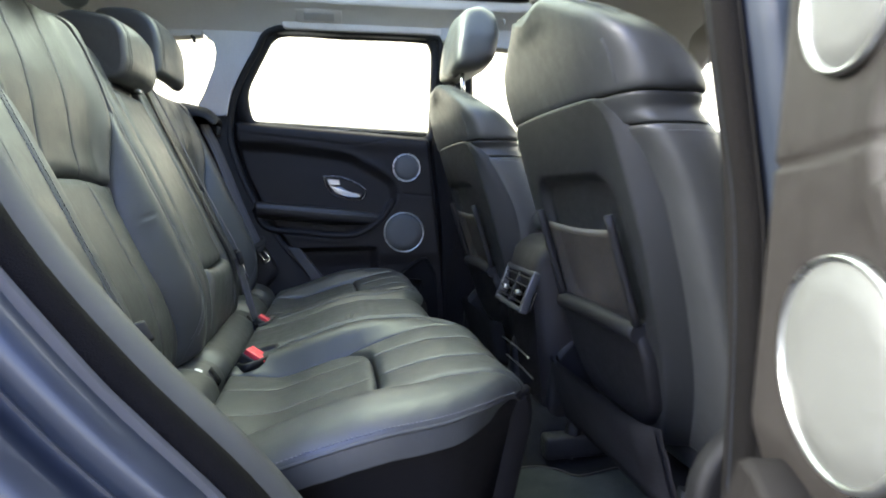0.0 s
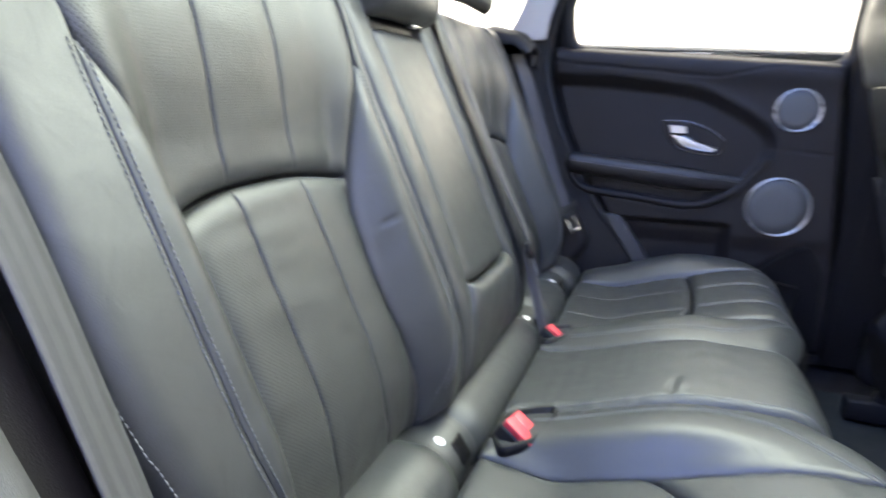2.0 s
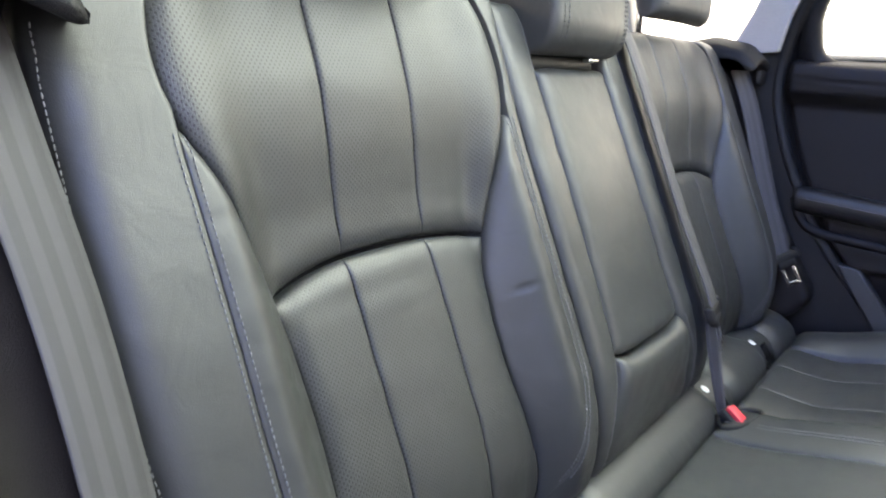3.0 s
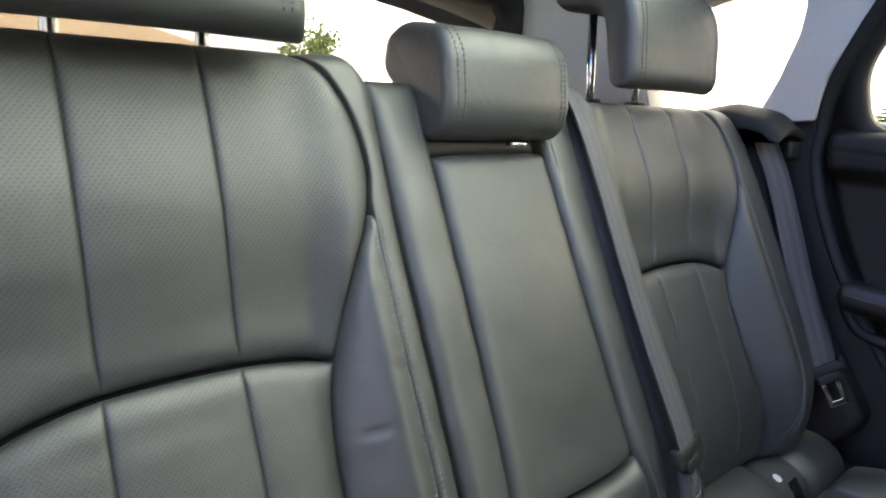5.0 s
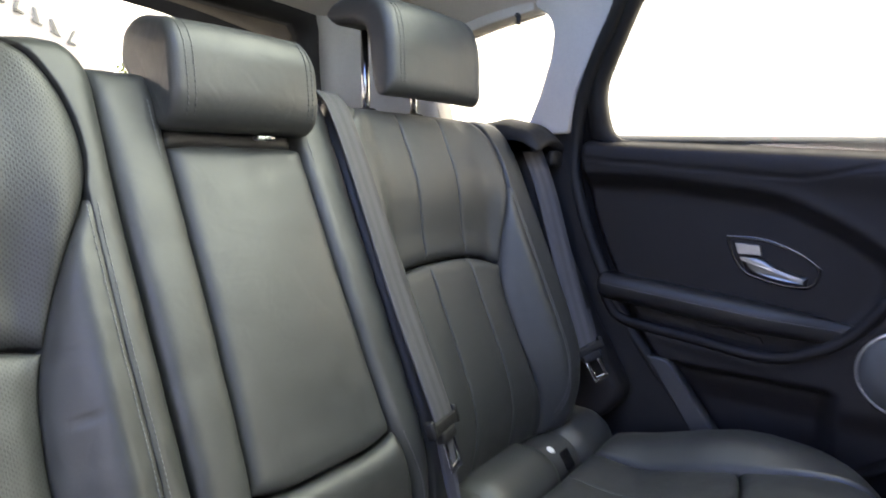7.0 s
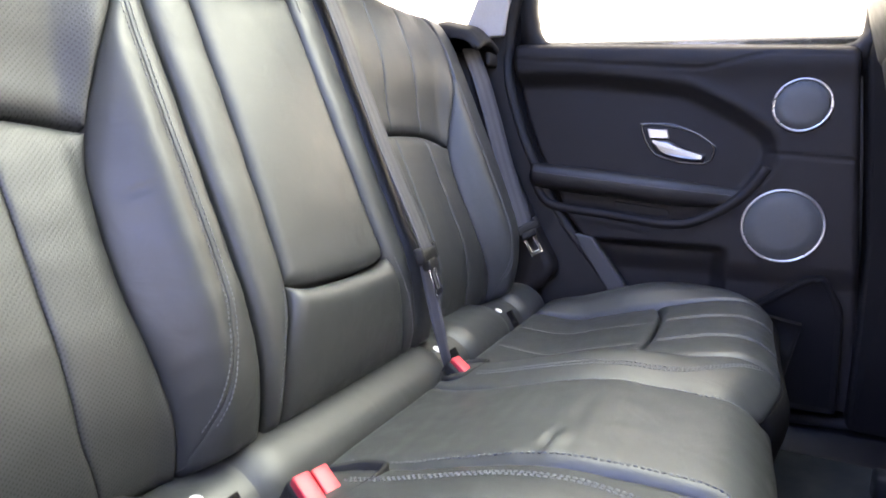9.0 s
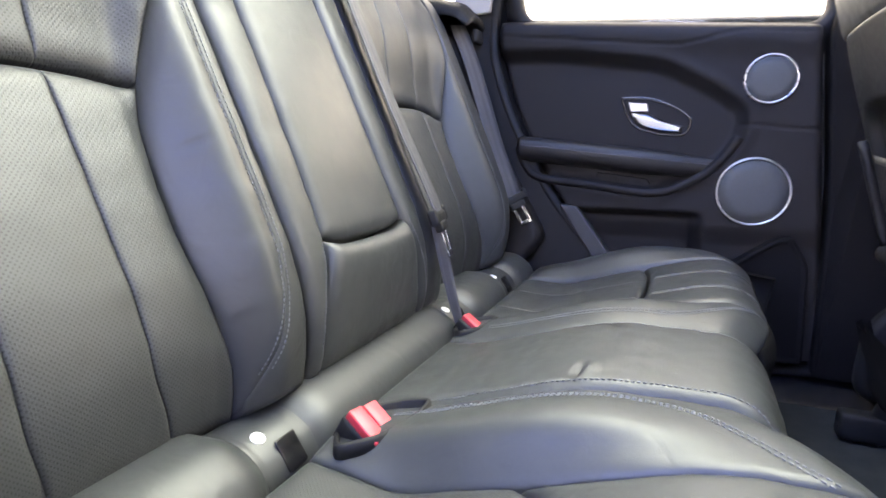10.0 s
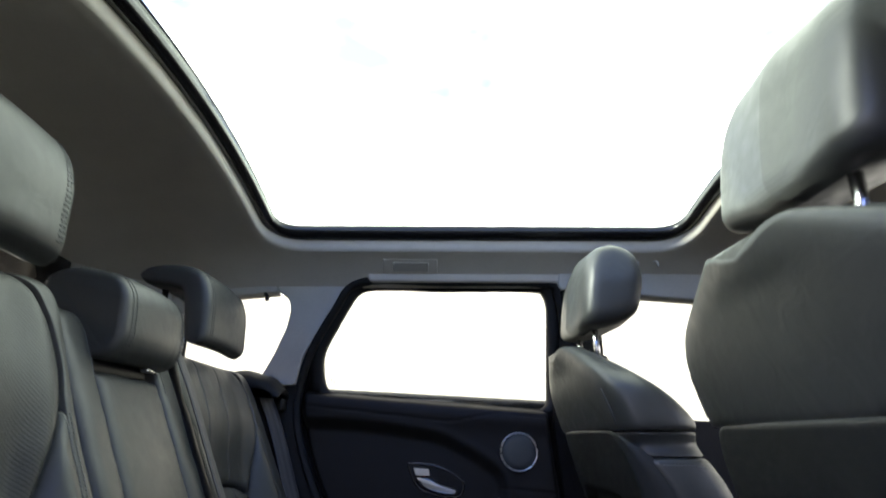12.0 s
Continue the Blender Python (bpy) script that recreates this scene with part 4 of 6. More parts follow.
# ---- the rear cushion ----
def cush_front(a, side=-1):
    a = abs(a)
    return lerp(0.347, 0.402 if side < 0 else 0.366, smooth01((a - 0.10) / 0.13)) - 0.10 * max(0.0, (a - 0.50) / 0.17) ** 2


cush_hump = track([(0.0, 0.004), (0.09, 0.003), (0.106, -0.002), (0.125, 0.002), (0.16, 0.008), (0.20, 0.009), (0.24, 0.009), (0.30, 0.008), (0.45, 0.008), (0.56, 0.012), (0.61, 0.010), (0.68, 0.0)])
cush_well = track([(0.0, 0.0), (0.180, 0.0), (0.195, -0.004), (0.212, -0.026), (0.224, -0.038), (0.245, -0.038), (0.29, -0.033), (0.40, -0.030), (0.50, -0.030), (0.53, -0.028), (0.565, -0.006), (0.60, 0.0), (0.68, 0.0)])


def cush_rise(a, s):
    return cush_hump(a) + cush_well(a) * (0.4 + 0.6 * smooth01((s - 0.02) / 0.09)) * (1 - smooth01((s - 0.20) / 0.17))


def cush_point(a, s, side=-1):
    F = cush_front(a, side)
    r = 0.055
    base = 0.598 + 0.060 * smooth01(s / 0.27)
    if s <= F:
        return Vector((0.055 + s, 0, base)), Vector((0, 0, 1))
    an = min((s - F) / r, 1.80)
    over = max(0.0, (s - F) - 1.80 * r)
    top = 0.598 + 0.060 * smooth01(F / 0.27)
    p = Vector((0.055 + F + r * math.sin(an), 0, top - r * (1 - math.cos(an))))
    d = Vector((math.cos(an), 0, -math.sin(an)))
    return p + d * over, Vector((math.sin(an), 0, math.cos(an)))


def cush_place(side, shape=0):
    def place(a, s, h):
        p, n = cush_point(abs(a), s, shape or side)
        q = p + n * (h + cush_rise(abs(a), s) * smooth01(s / 0.06 + 0.3))
        return (q.x, side * a, q.z)
    return place


centre_edge = track([(0.0, 0.114), (0.10, 0.110), (0.25, 0.104), (0.35, 0.100), (0.385, 0.107), (0.42, 0.124), (0.46, 0.135)])
seam_edge = track([(0.0, 0.152), (0.12, 0.148), (0.20, 0.143), (0.28, 0.140), (0.315, 0.147), (0.34, 0.163), (0.38, 0.200), (0.41, 0.228)])


def rear_cushion(side):
    seat = thing("rear_cushion", (0.27, side * SEAT_C, 0.38), "black leather rear seat cushion with perforated centre panels", "seat cushion", group="rear seat cushions")
    pl = cush_place(side)
    e0, e1 = 0.226, 0.530
    mid_seam = lambda a: 0.250 - 0.026 * (abs(a - 0.40) / 0.145) ** 4
    cut = [e0, 0.317, 0.430, e1]
    for k in range(3):
        padded("rear_panel", const(cut[k]), const(cut[k + 1]), const(0.0), lambda u, k=k: mid_seam(lerp(cut[k], cut[k + 1], u)), pl, LEATHER_HOLES, seat, r=0.014, drop=0.011, puff=0.002, nu=20, nv=34, wrinkle=0.0016, sides=(1 if k == 0 else 0.25, 1 if k == 2 else 0.25, 1, 1), deep=(1 if k == 0 else 0.12, 1 if k == 2 else 0.12, 1, 1), label="perforated leather")
    for k in range(3):
        padded("front_panel", const(cut[k]), const(cut[k + 1]), lambda u, k=k: mid_seam(lerp(cut[k], cut[k + 1], u)) + 0.004, lambda u, k=k: cush_front(lerp(cut[k], cut[k + 1], u), side) + 0.055, pl, LEATHER, seat, r=0.014, drop=0.011, puff=0.003, nu=20, nv=34, wrinkle=0.0012, sides=(1 if k == 0 else 0.5, 1 if k == 2 else 0.5, 1, 0.4), deep=(1 if k == 0 else 0.35, 1 if k == 2 else 0.35, 1, 0.4))
    bolster = padded("inner_bolster", centre_edge, const(e0), const(0.0), lambda u: cush_front(lerp(0.135, e0, u), side) + 0.055, pl, LEATHER, seat, r=0.010, drop=0.007, puff=0.003, nu=24, nv=46, wrinkle=0.0014, deep=(1, 1, 1, 0.2), sides=(1, 1, 1, 0.5))
    rim = track([(0.0, 0.640), (0.06, 0.650), (0.125, 0.656), (0.217, 0.662), (0.269, 0.657), (0.324, 0.643), (0.372, 0.617), (0.41, 0.582), (0.435, 0.556), (0.47, 0.535)])
    padded("outer_bolster", const(e1), rim, const(0.0), lambda u: cush_front(lerp(e1, 0.58, u), side) + 0.055, pl, LEATHER, seat, r=0.036, drop=0.017, puff=0.004, nu=30, nv=46, sides=(0.25, 1, 0.6, 0.2), skirts=(0.03, 0.03, 0.05, 0.03), wrinkle=0.0016)
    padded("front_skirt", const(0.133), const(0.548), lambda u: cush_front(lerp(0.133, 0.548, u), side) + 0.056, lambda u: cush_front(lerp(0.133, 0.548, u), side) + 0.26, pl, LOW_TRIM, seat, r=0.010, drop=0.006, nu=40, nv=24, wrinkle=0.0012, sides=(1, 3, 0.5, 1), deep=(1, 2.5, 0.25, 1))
    # side below the piping
    sp = lambda s, q, h: (0.055 + s - 0.004 - 0.05 * q * smooth01((s - 0.3) / 0.15) + 0.012 * smooth01((s - 0.38) / 0.07), side * (rim(s) + h - 0.008 - 0.05 * q), cush_point(0.58, min(s, 0.38))[0].z - 0.017 - 0.22 * q)
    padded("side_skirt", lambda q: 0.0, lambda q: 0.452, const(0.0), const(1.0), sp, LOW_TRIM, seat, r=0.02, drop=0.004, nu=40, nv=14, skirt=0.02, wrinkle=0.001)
    line = [pl(rim(s) - 0.001, s, -0.0165) for s in [lerp(0.03, 0.452, k / 40) for k in range(41)]]
    tube("piping", line, 0.0026, LEATHER, seat, 6)
    outer = [q for q in seat.children if q.name.split(".")[0] == "outer_bolster"]
    stitches("stitching", lay_on([pl(rim(s) - 0.006, s, -0.012) for s in [lerp(0.03, 0.452, k / 50) for k in range(51)]], outer, (0.1, side * 0.8, 0.6)), seat)
    for o in (-0.0035, 0.0035):
        stitches("stitching", lay_on([pl(seam_edge(s) + o, s, 0.004) for s in [lerp(0.05, 0.41, k / 50) for k in range(51)]], [bolster]), seat)
    panels = [q for q in seat.children if q.name.split(".")[0] == "front_panel"]
    for c in cut[1:3]:
        stitches("stitching", lay_on([pl(c + 0.004, s, 0.004) for s in [lerp(0.262, 0.42, k / 24) for k in range(25)]], panels), seat)


rear_cushion(-1)
rear_cushion(1)


def centre_cushion():
    seat = thing("centre_cushion", (0.25, 0, 0.38), "black leather centre cushion of the rear bench", "seat cushion", group="rear seat cushions")
    flat = cush_place(1, -1)

    def pl(a, s, h):
        # one sharp crease and the fine puckers along the seams
        h -= 0.006 * math.exp(-((s - 0.218 - 0.15 * (a + 0.075)) / 0.004) ** 2 - ((a + 0.072) / 0.016) ** 2)
        h += 0.004 * math.exp(-((s - 0.228 - 0.15 * (a + 0.075)) / 0.006) ** 2 - ((a + 0.072) / 0.018) ** 2)
        e = centre_edge(s) - abs(a)
        if s < 0.30:
            h += 0.0010 * noise.noise(Vector((s * 190, a * 26, 2.0))) * math.exp(-((e - 0.016) / 0.014) ** 2)
        return flat(a, s, h)
    top = padded("top_panel", lambda s: -centre_edge(s), centre_edge, const(0.0), lambda u: cush_front(lerp(-0.13, 0.13, u)) + 0.26, pl, LEATHER, seat, r=0.012, drop=0.008, puff=0.003, nu=70, nv=170, wrinkle=0.0016)
    for s in (-1, 1):
        stitches("stitching", lay_on([flat(s * (centre_edge(t) - 0.010), t, 0.002) for t in [lerp(0.02, 0.43, k / 50) for k in range(51)]], [top]), seat)


centre_cushion()


# ---- the roll between back and cushion, with child seat anchors ----
def bench_roll():
    ob = thing("bench_base", (0.02, 0, 0.5), "black leather filler roll between seat back and cushion", "seat base")
    prof = round_poly([(-0.06, 0.53), (0.045, 0.53), (0.054, 0.580), (0.042, 0.608), (0.008, 0.630), (-0.06, 0.628)], 0.028, 6)
    anchors = (-0.500, -0.228, 0.226, 0.480)

    def pinch(p, q, a):
        k = 1 - 0.26 * max(math.exp(-(((a - y) / 0.045) ** 4)) for y in anchors)
        return (-0.02 + (p + 0.02) * k, a, 0.55 + (q - 0.55) * k)
    poly = prof if area2(prof) > 0 else prof[::-1]
    ends = [(-0.655, 0.02), (-0.645, 0.006), (-0.630, 0.0)]
    stops = ends + [(lerp(-0.62, 0.62, k / 120), 0.0) for k in range(121)] + [(-a, d) for a, d in ends[::-1]]
    loft("roll", [[pinch(p[0], p[1], a) for p in outline_inset(poly, d)] for a, d in stops], LEATHER, ob)
    for y in anchors:
        rings = []
        for o, g in ((-0.036, -0.002), (-0.034, 0.0008), (-0.026, 0.0012), (-0.0235, 0.0032), (0.020, 0.0034), (0.028, 0.0032), (0.0305, 0.0012), (0.038, 0.0008), (0.040, -0.002)):
            rings.append([pinch(p[0], p[1], y + o) for p in outline_inset(poly, -g)])
        cover = loft("anchor_cover", rings, LEATHER, ob, label="black plastic child seat anchor cover")
        for nm, guess, size, mat, lift, lab in (("slot", (0.050, y + 0.010, 0.606), (0.032, 0.028, 0.003), GLOSS, 0.0, "dark anchor slot"), ("slot_edge", (0.058, y + 0.010, 0.584), (0.005, 0.026, 0.004), STEEL, 0.001, "steel anchor bar"), ("badge", (0.018, y - 0.010, 0.632), None, WHITE, 0.0, "round white anchor badge")):
            q = lay_on([guess], [cover], (0.7, 0, 0.7), 0.0)[0]
            n = (lay_on([guess], [cover], (0.7, 0, 0.7), 1.0)[0] - q).normalized()
            m = Matrix.Translation(q + n * lift) @ n.to_track_quat("Z", "Y").to_matrix().to_4x4()
            if size:
                o = box_bevel(nm, (size[1], size[0], size[2]), (0, 0, 0), mat, cover, 0.0012, label=lab)
            else:
                o = part(nm, disc_mesh(nm, [(0.0074, 0), (0.0074, 0.0008), (0.0068, 0.0012)], mat, 24), cover, lab)
            o.matrix_parent_inverse = Matrix()
            o.matrix_basis = m


bench_roll()


# ---- rear doors ----
HINGE, DOOR_OPEN = Vector((0.735, -0.870, -0.03)), 74.0
HINGE_SHUT = Vector((0.665, -0.855, -0.06))
door_rear = track([(0.43, 0.335), (0.53, 0.250), (0.645, 0.172), (0.755, 0.083), (0.87, 0.012), (0.98, -0.038), (1.10, -0.066), (1.17, -0.062)])
door_front = lambda z: 0.594 - 0.10 * (z - 0.90)
door_sill = lambda x: 1.152 - 0.0775 * (x + 0.012)
INSET = round_poly([(-0.11, 1.078), (0.10, 1.068), (0.296, 1.040), (0.40, 0.985), (0.452, 0.945), (0.455, 0.895), (0.414, 0.832), (0.287, 0.768), (0.036, 0.797), (-0.02, 0.86)], 0.03, 6)


def inside_by(poly, x, z):
    """Signed distance to an outline, positive inside."""
    best, inside = 1e9, False
    n = len(poly)
    for i in range(n):
        ax, az = poly[i - 1]
        bx, bz = poly[i]
        dx, dz = bx - ax, bz - az
        t = max(0.0, min(1.0, ((x - ax) * dx + (z - az) * dz) / max(1e-12, dx * dx + dz * dz)))
        best = min(best, (x - ax - t * dx) ** 2 + (z - az - t * dz) ** 2)
        if (az > z) != (bz > z) and x < ax + (z - az) / (bz - az) * dx:
            inside = not inside
    return math.sqrt(best) * (1 if inside else -1)


def door_depth(x, z):
    """How far the panel stands into the cabin from the plane of the door."""
    d = inside_by(INSET, x, z)
    v = z + 0.0775 * x
    p = 0.010 * math.exp(-((v - 1.118) / 0.030) ** 2)
    p += 0.012 * smooth01((z - 0.66) / 0.05) * (1 - smooth01((v - 1.132) / 0.025))
    p -= 0.021 * smooth01((d + 0.014) / 0.036)
    p += 0.003 * math.exp(-((d + 0.014) / 0.012) ** 2)
    p -= 0.028 * smooth01((0.735 - z) / 0.02) * smooth01((0.40 - x) / 0.04)
    seam = abs(z - (0.908 - 0.085 * (x - 0.53)))
    if x > 0.45:
        p -= 0.0035 * math.exp(-(seam / 0.0022) ** 2)
    top = abs(z - (1.109 - 0.106 * x + 0.036 * smooth01((x - 0.30) / 0.16)))
    p -= 0.0030 * math.exp(-(top / 0.002) ** 2)
    p -= 0.03 * smooth01((z - door_sill(x) + 0.012) / 0.014)
    return p


def rear_door(side):
    if side > 0:
        T = lambda x, y, z: (x, y, z)
        door = thing("door_rear_closed", (0.3, 0.76, 0.42), "closed rear car door with black leather trim and two speakers", "car door", kind="structure")
    else:
        R = Matrix.Rotation(radians(DOOR_OPEN), 3, "Z")
        def T(x, y, z):
            q = R @ (Vector((x - 0.0, -y, z)) - HINGE_SHUT) + HINGE
            return (q.x, q.y, q.z)
        door = thing("door_rear_open", T(0.3, 0.76, 0.42), "rear car door standing wide open with black trim and two speakers", "car door", kind="structure")
    nx, nz = 150, 170
    verts = []
    for j in range(nz + 1):
        for i in range(nx + 1):
            u = i / nx
            z = 0.43 + (j / nz) * (door_sill(lerp(-0.05, 0.585, u)) - 0.43)
            x = lerp(door_rear(z), door_front(z), u)
            p = door_depth(x, z)
            e = min((x - door_rear(z)), door_front(z) - x)
            p -= 0.02 * (1 - edge_round(e, 0.016))
            verts.append(T(x, HALF - p, z))
    m = nx + 1
    faces = [(j * m + i, j * m + i + 1, (j + 1) * m + i + 1, (j + 1) * m + i) for j in range(nz) for i in range(nx)]
    part("door_card", recalc(mesh_of("door_card", verts, faces, PLASTIC_SOFT)), door, "black soft trim panel")
    # skin and edge
    poly = round_poly([(door_rear(z) - 0.03, z) for z in (0.42, 0.53, 0.645, 0.755, 0.87, 0.98, 1.10, 1.16)] + [(0.70, 1.12), (0.70, 0.42)], 0.02, 3)
    rings = []
    for d, y in ((0.014, HALF + 0.056), (0.006, HALF + 0.056), (0.0, HALF + 0.060), (-0.008, HALF + 0.075), (0.0, HALF + 0.115), (0.05, HALF + 0.13)):
        rings.append([T(p[0], y, p[1]) for p in outline_inset(poly, d)])
    loft("door_skin", rings, PAINT, door, label="dark blue painted door shell")
    # window frame and pane
    win = round_poly([(-0.012, 1.150), (-0.022, 1.245), (0.03, 1.335), (0.078, 1.413), (0.562, 1.413), (0.578, 1.375), (0.578, 1.105)], 0.036, 7)
    frame_rings = []
    for d, y in ((-0.062, 0.034), (-0.034, 0.010), (-0.020, 0.003), (-0.006, 0.006), (0.0, 0.014), (0.0, 0.034), (-0.062, 0.05)):
        frame_rings.append([T(p[0], side_y(p[1]) + y, p[1]) for p in outline_inset(win, d)])
    loft("window_frame", frame_rings, PLASTIC, door, caps=False, label="black window frame")
    big = outline_inset(win, -0.012)
    loft("pane", [[T(p[0], side_y(p[1]) + y, p[1]) for p in big] for y in (0.024, 0.028)], GLASS, door, label="tinted window glass")
    for k, w in enumerate((0.010, 0.015, 0.012, 0.007)):
        z = 1.182 - 0.006 * k
        me = bpy.data.meshes.new("print_bar")
        me.from_pydata([T(x, side_y(q) + y, q) for y in (0.0222, 0.0232) for x, q in ((0.0, z), (w, z), (w, z + 0.0022), (0.0, z + 0.0022))], [], [(0, 1, 2, 3), (7, 6, 5, 4), (0, 4, 5, 1), (1, 5, 6, 2), (2, 6, 7, 3), (3, 7, 4, 0)])
        me.materials.append(PLASTIC)
        part("print_bar", me, door, "small dark print on the glass")
    # speakers
    for sx, sz, rad in ((0.494, 1.002, 0.0485), (0.482, 0.780, 0.0700)):
        ring = disc_mesh("speaker_rim", [(rad - 0.0052, 0.0), (rad - 0.0048, 0.0042), (rad - 0.0026, 0.0058), (rad - 0.0008, 0.0048), (rad, 0.0)], CHROME, 56)
        grille = disc_mesh("speaker_grille", [(rad - 0.0045, 0.0), (rad - 0.0052, 0.0030), (rad * 0.6, 0.0046), (rad * 0.3, 0.0054), (0.002, 0.0057)], GRILLE, 56)
        at = Vector((sx, HALF - door_depth(sx, sz) - (0.001), sz))
        for me, nm, lab in ((ring, "speaker_rim", "satin chrome speaker ring"), (grille, "speaker_grille", "dark perforated speaker grille")):
            me.transform(Matrix.Translation(at) @ Matrix.Rotation(radians(90), 4, "X"))
            for v in me.vertices:
                v.co = T(*v.co)
            if side < 0:
                me.flip_normals()
            part(nm, me, door, lab)
    # inner handle
    esc = round_poly([(0.205, 0.978), (0.27, 0.974), (0.325, 0.956), (0.362, 0.928), (0.350, 0.890), (0.30, 0.890), (0.240, 0.906), (0.220, 0.935)], 0.02, 5)
    base = HALF - 0.012 + 0.023
    loft("handle_surround", [[T(p[0], base - y, p[1]) for p in outline_inset(esc, d)] for d, y in ((0.0, -0.004), (0.001, 0.002), (0.004, 0.0035), (0.0065, 0.002), (0.010, -0.005), (0.03, -0.014))], GLOSS, door, label="gloss black handle surround")
    arc = smooth_line([(0.211, 0.974, 0), (0.245, 0.9745, 0), (0.280, 0.970, 0), (0.325, 0.951, 0), (0.356, 0.928, 0)], 6)
    tube("handle_edge", [T(p[0], base - 0.0030, p[1]) for p in arc], 0.0007, SATIN, door, 6, label="thin dark chrome edge")
    # the lever runs from under the button down to a flat tip
    lever = round_poly([(0.231, 0.941), (0.262, 0.941), (0.275, 0.936), (0.294, 0.923), (0.315, 0.917), (0.340, 0.912), (0.336, 0.896), (0.312, 0.897), (0.288, 0.900), (0.262, 0.907), (0.247, 0.915)], 0.004, 3)
    loft("door_handle", [[T(p[0], base - y - 0.004 * smooth01((p[0] - 0.25) / 0.06), p[1]) for p in outline_inset(lever, d)] for d, y in ((0.0, -0.006), (0.0, 0.001), (0.0010, 0.0045), (0.0026, 0.0072), (0.0046, 0.0088), (0.0062, 0.0094))], HANDLE, door, label="satin chrome inner door handle")
    blk = round_poly([(0.225, 0.964), (0.265, 0.961), (0.269, 0.943), (0.231, 0.9435)], 0.003, 3)
    loft("lock_button", [[T(p[0], base - y, p[1]) for p in outline_inset(blk, d)] for d, y in ((0.0, -0.008), (0.0, 0.006), (0.0015, 0.0085))], SATIN, door, label="satin chrome lock button")
    # armrest, its pocket and lower lip
    sec = round_poly([(-0.03, 0.020), (0.030, 0.024), (0.045, 0.008), (0.040, -0.022), (0.010, -0.034), (-0.03, -0.032)], 0.014, 4)
    pillow("armrest", sec, -0.012, 0.418, lambda p, q, a: T(a, HALF - p * (1 - 0.75 * smooth01((a - 0.26) / 0.17)), 0.868 - 0.098 * a + q * (1 - 0.35 * smooth01((a - 0.25) / 0.17))), DOOR_LEATHER, door, r=0.012, label="black leather armrest")
    stitches("stitching", [T(a, HALF - 0.0455 * (1 - 0.75 * smooth01((a - 0.26) / 0.17)), 0.868 - 0.098 * a + 0.004) for a in [lerp(0.0, 0.40, k / 40) for k in range(41)]], door)
    lip = smooth_line([(-0.012, 0.868, 0), (0.006, 0.825, 0), (0.040, 0.798, 0), (0.15, 0.785, 0), (0.287, 0.771, 0), (0.36, 0.795, 0), (0.412, 0.836, 0), (0.448, 0.89, 0)], 8)
    tube("pocket_lip", [T(p[0], HALF - 0.012, p[1]) for p in lip], 0.0105, PLASTIC_SOFT, door, 10, label="rolled edge of the door pull")
    cup = round_poly([(0.165, 0.812), (0.275, 0.800), (0.285, 0.782), (0.170, 0.790)], 0.006, 3)
    loft("pull_cup", [[T(p[0], HALF + 0.012 - y, p[1]) for p in outline_inset(cup, d)] for d, y in ((0.0, -0.01), (0.0, 0.004), (0.003, 0.006))], PLASTIC, door)
    # map pocket at the foot of the door
    poc = round_poly([(0.34, 0.43), (0.60, 0.43), (0.592, 0.635), (0.560, 0.694), (0.530, 0.688), (0.44, 0.620), (0.36, 0.545)], 0.016, 4)
    loft("map_pocket", [[T(p[0], HALF - y, p[1]) for p in outline_inset(poc, d)] for d, y in ((0.0, -0.02), (0.0, 0.030), (0.002, 0.036), (0.006, 0.038), (0.012, 0.030))], LOW_TRIM, door, label="hard black map pocket")
    return door


rear_door(1)
rear_door(-1)


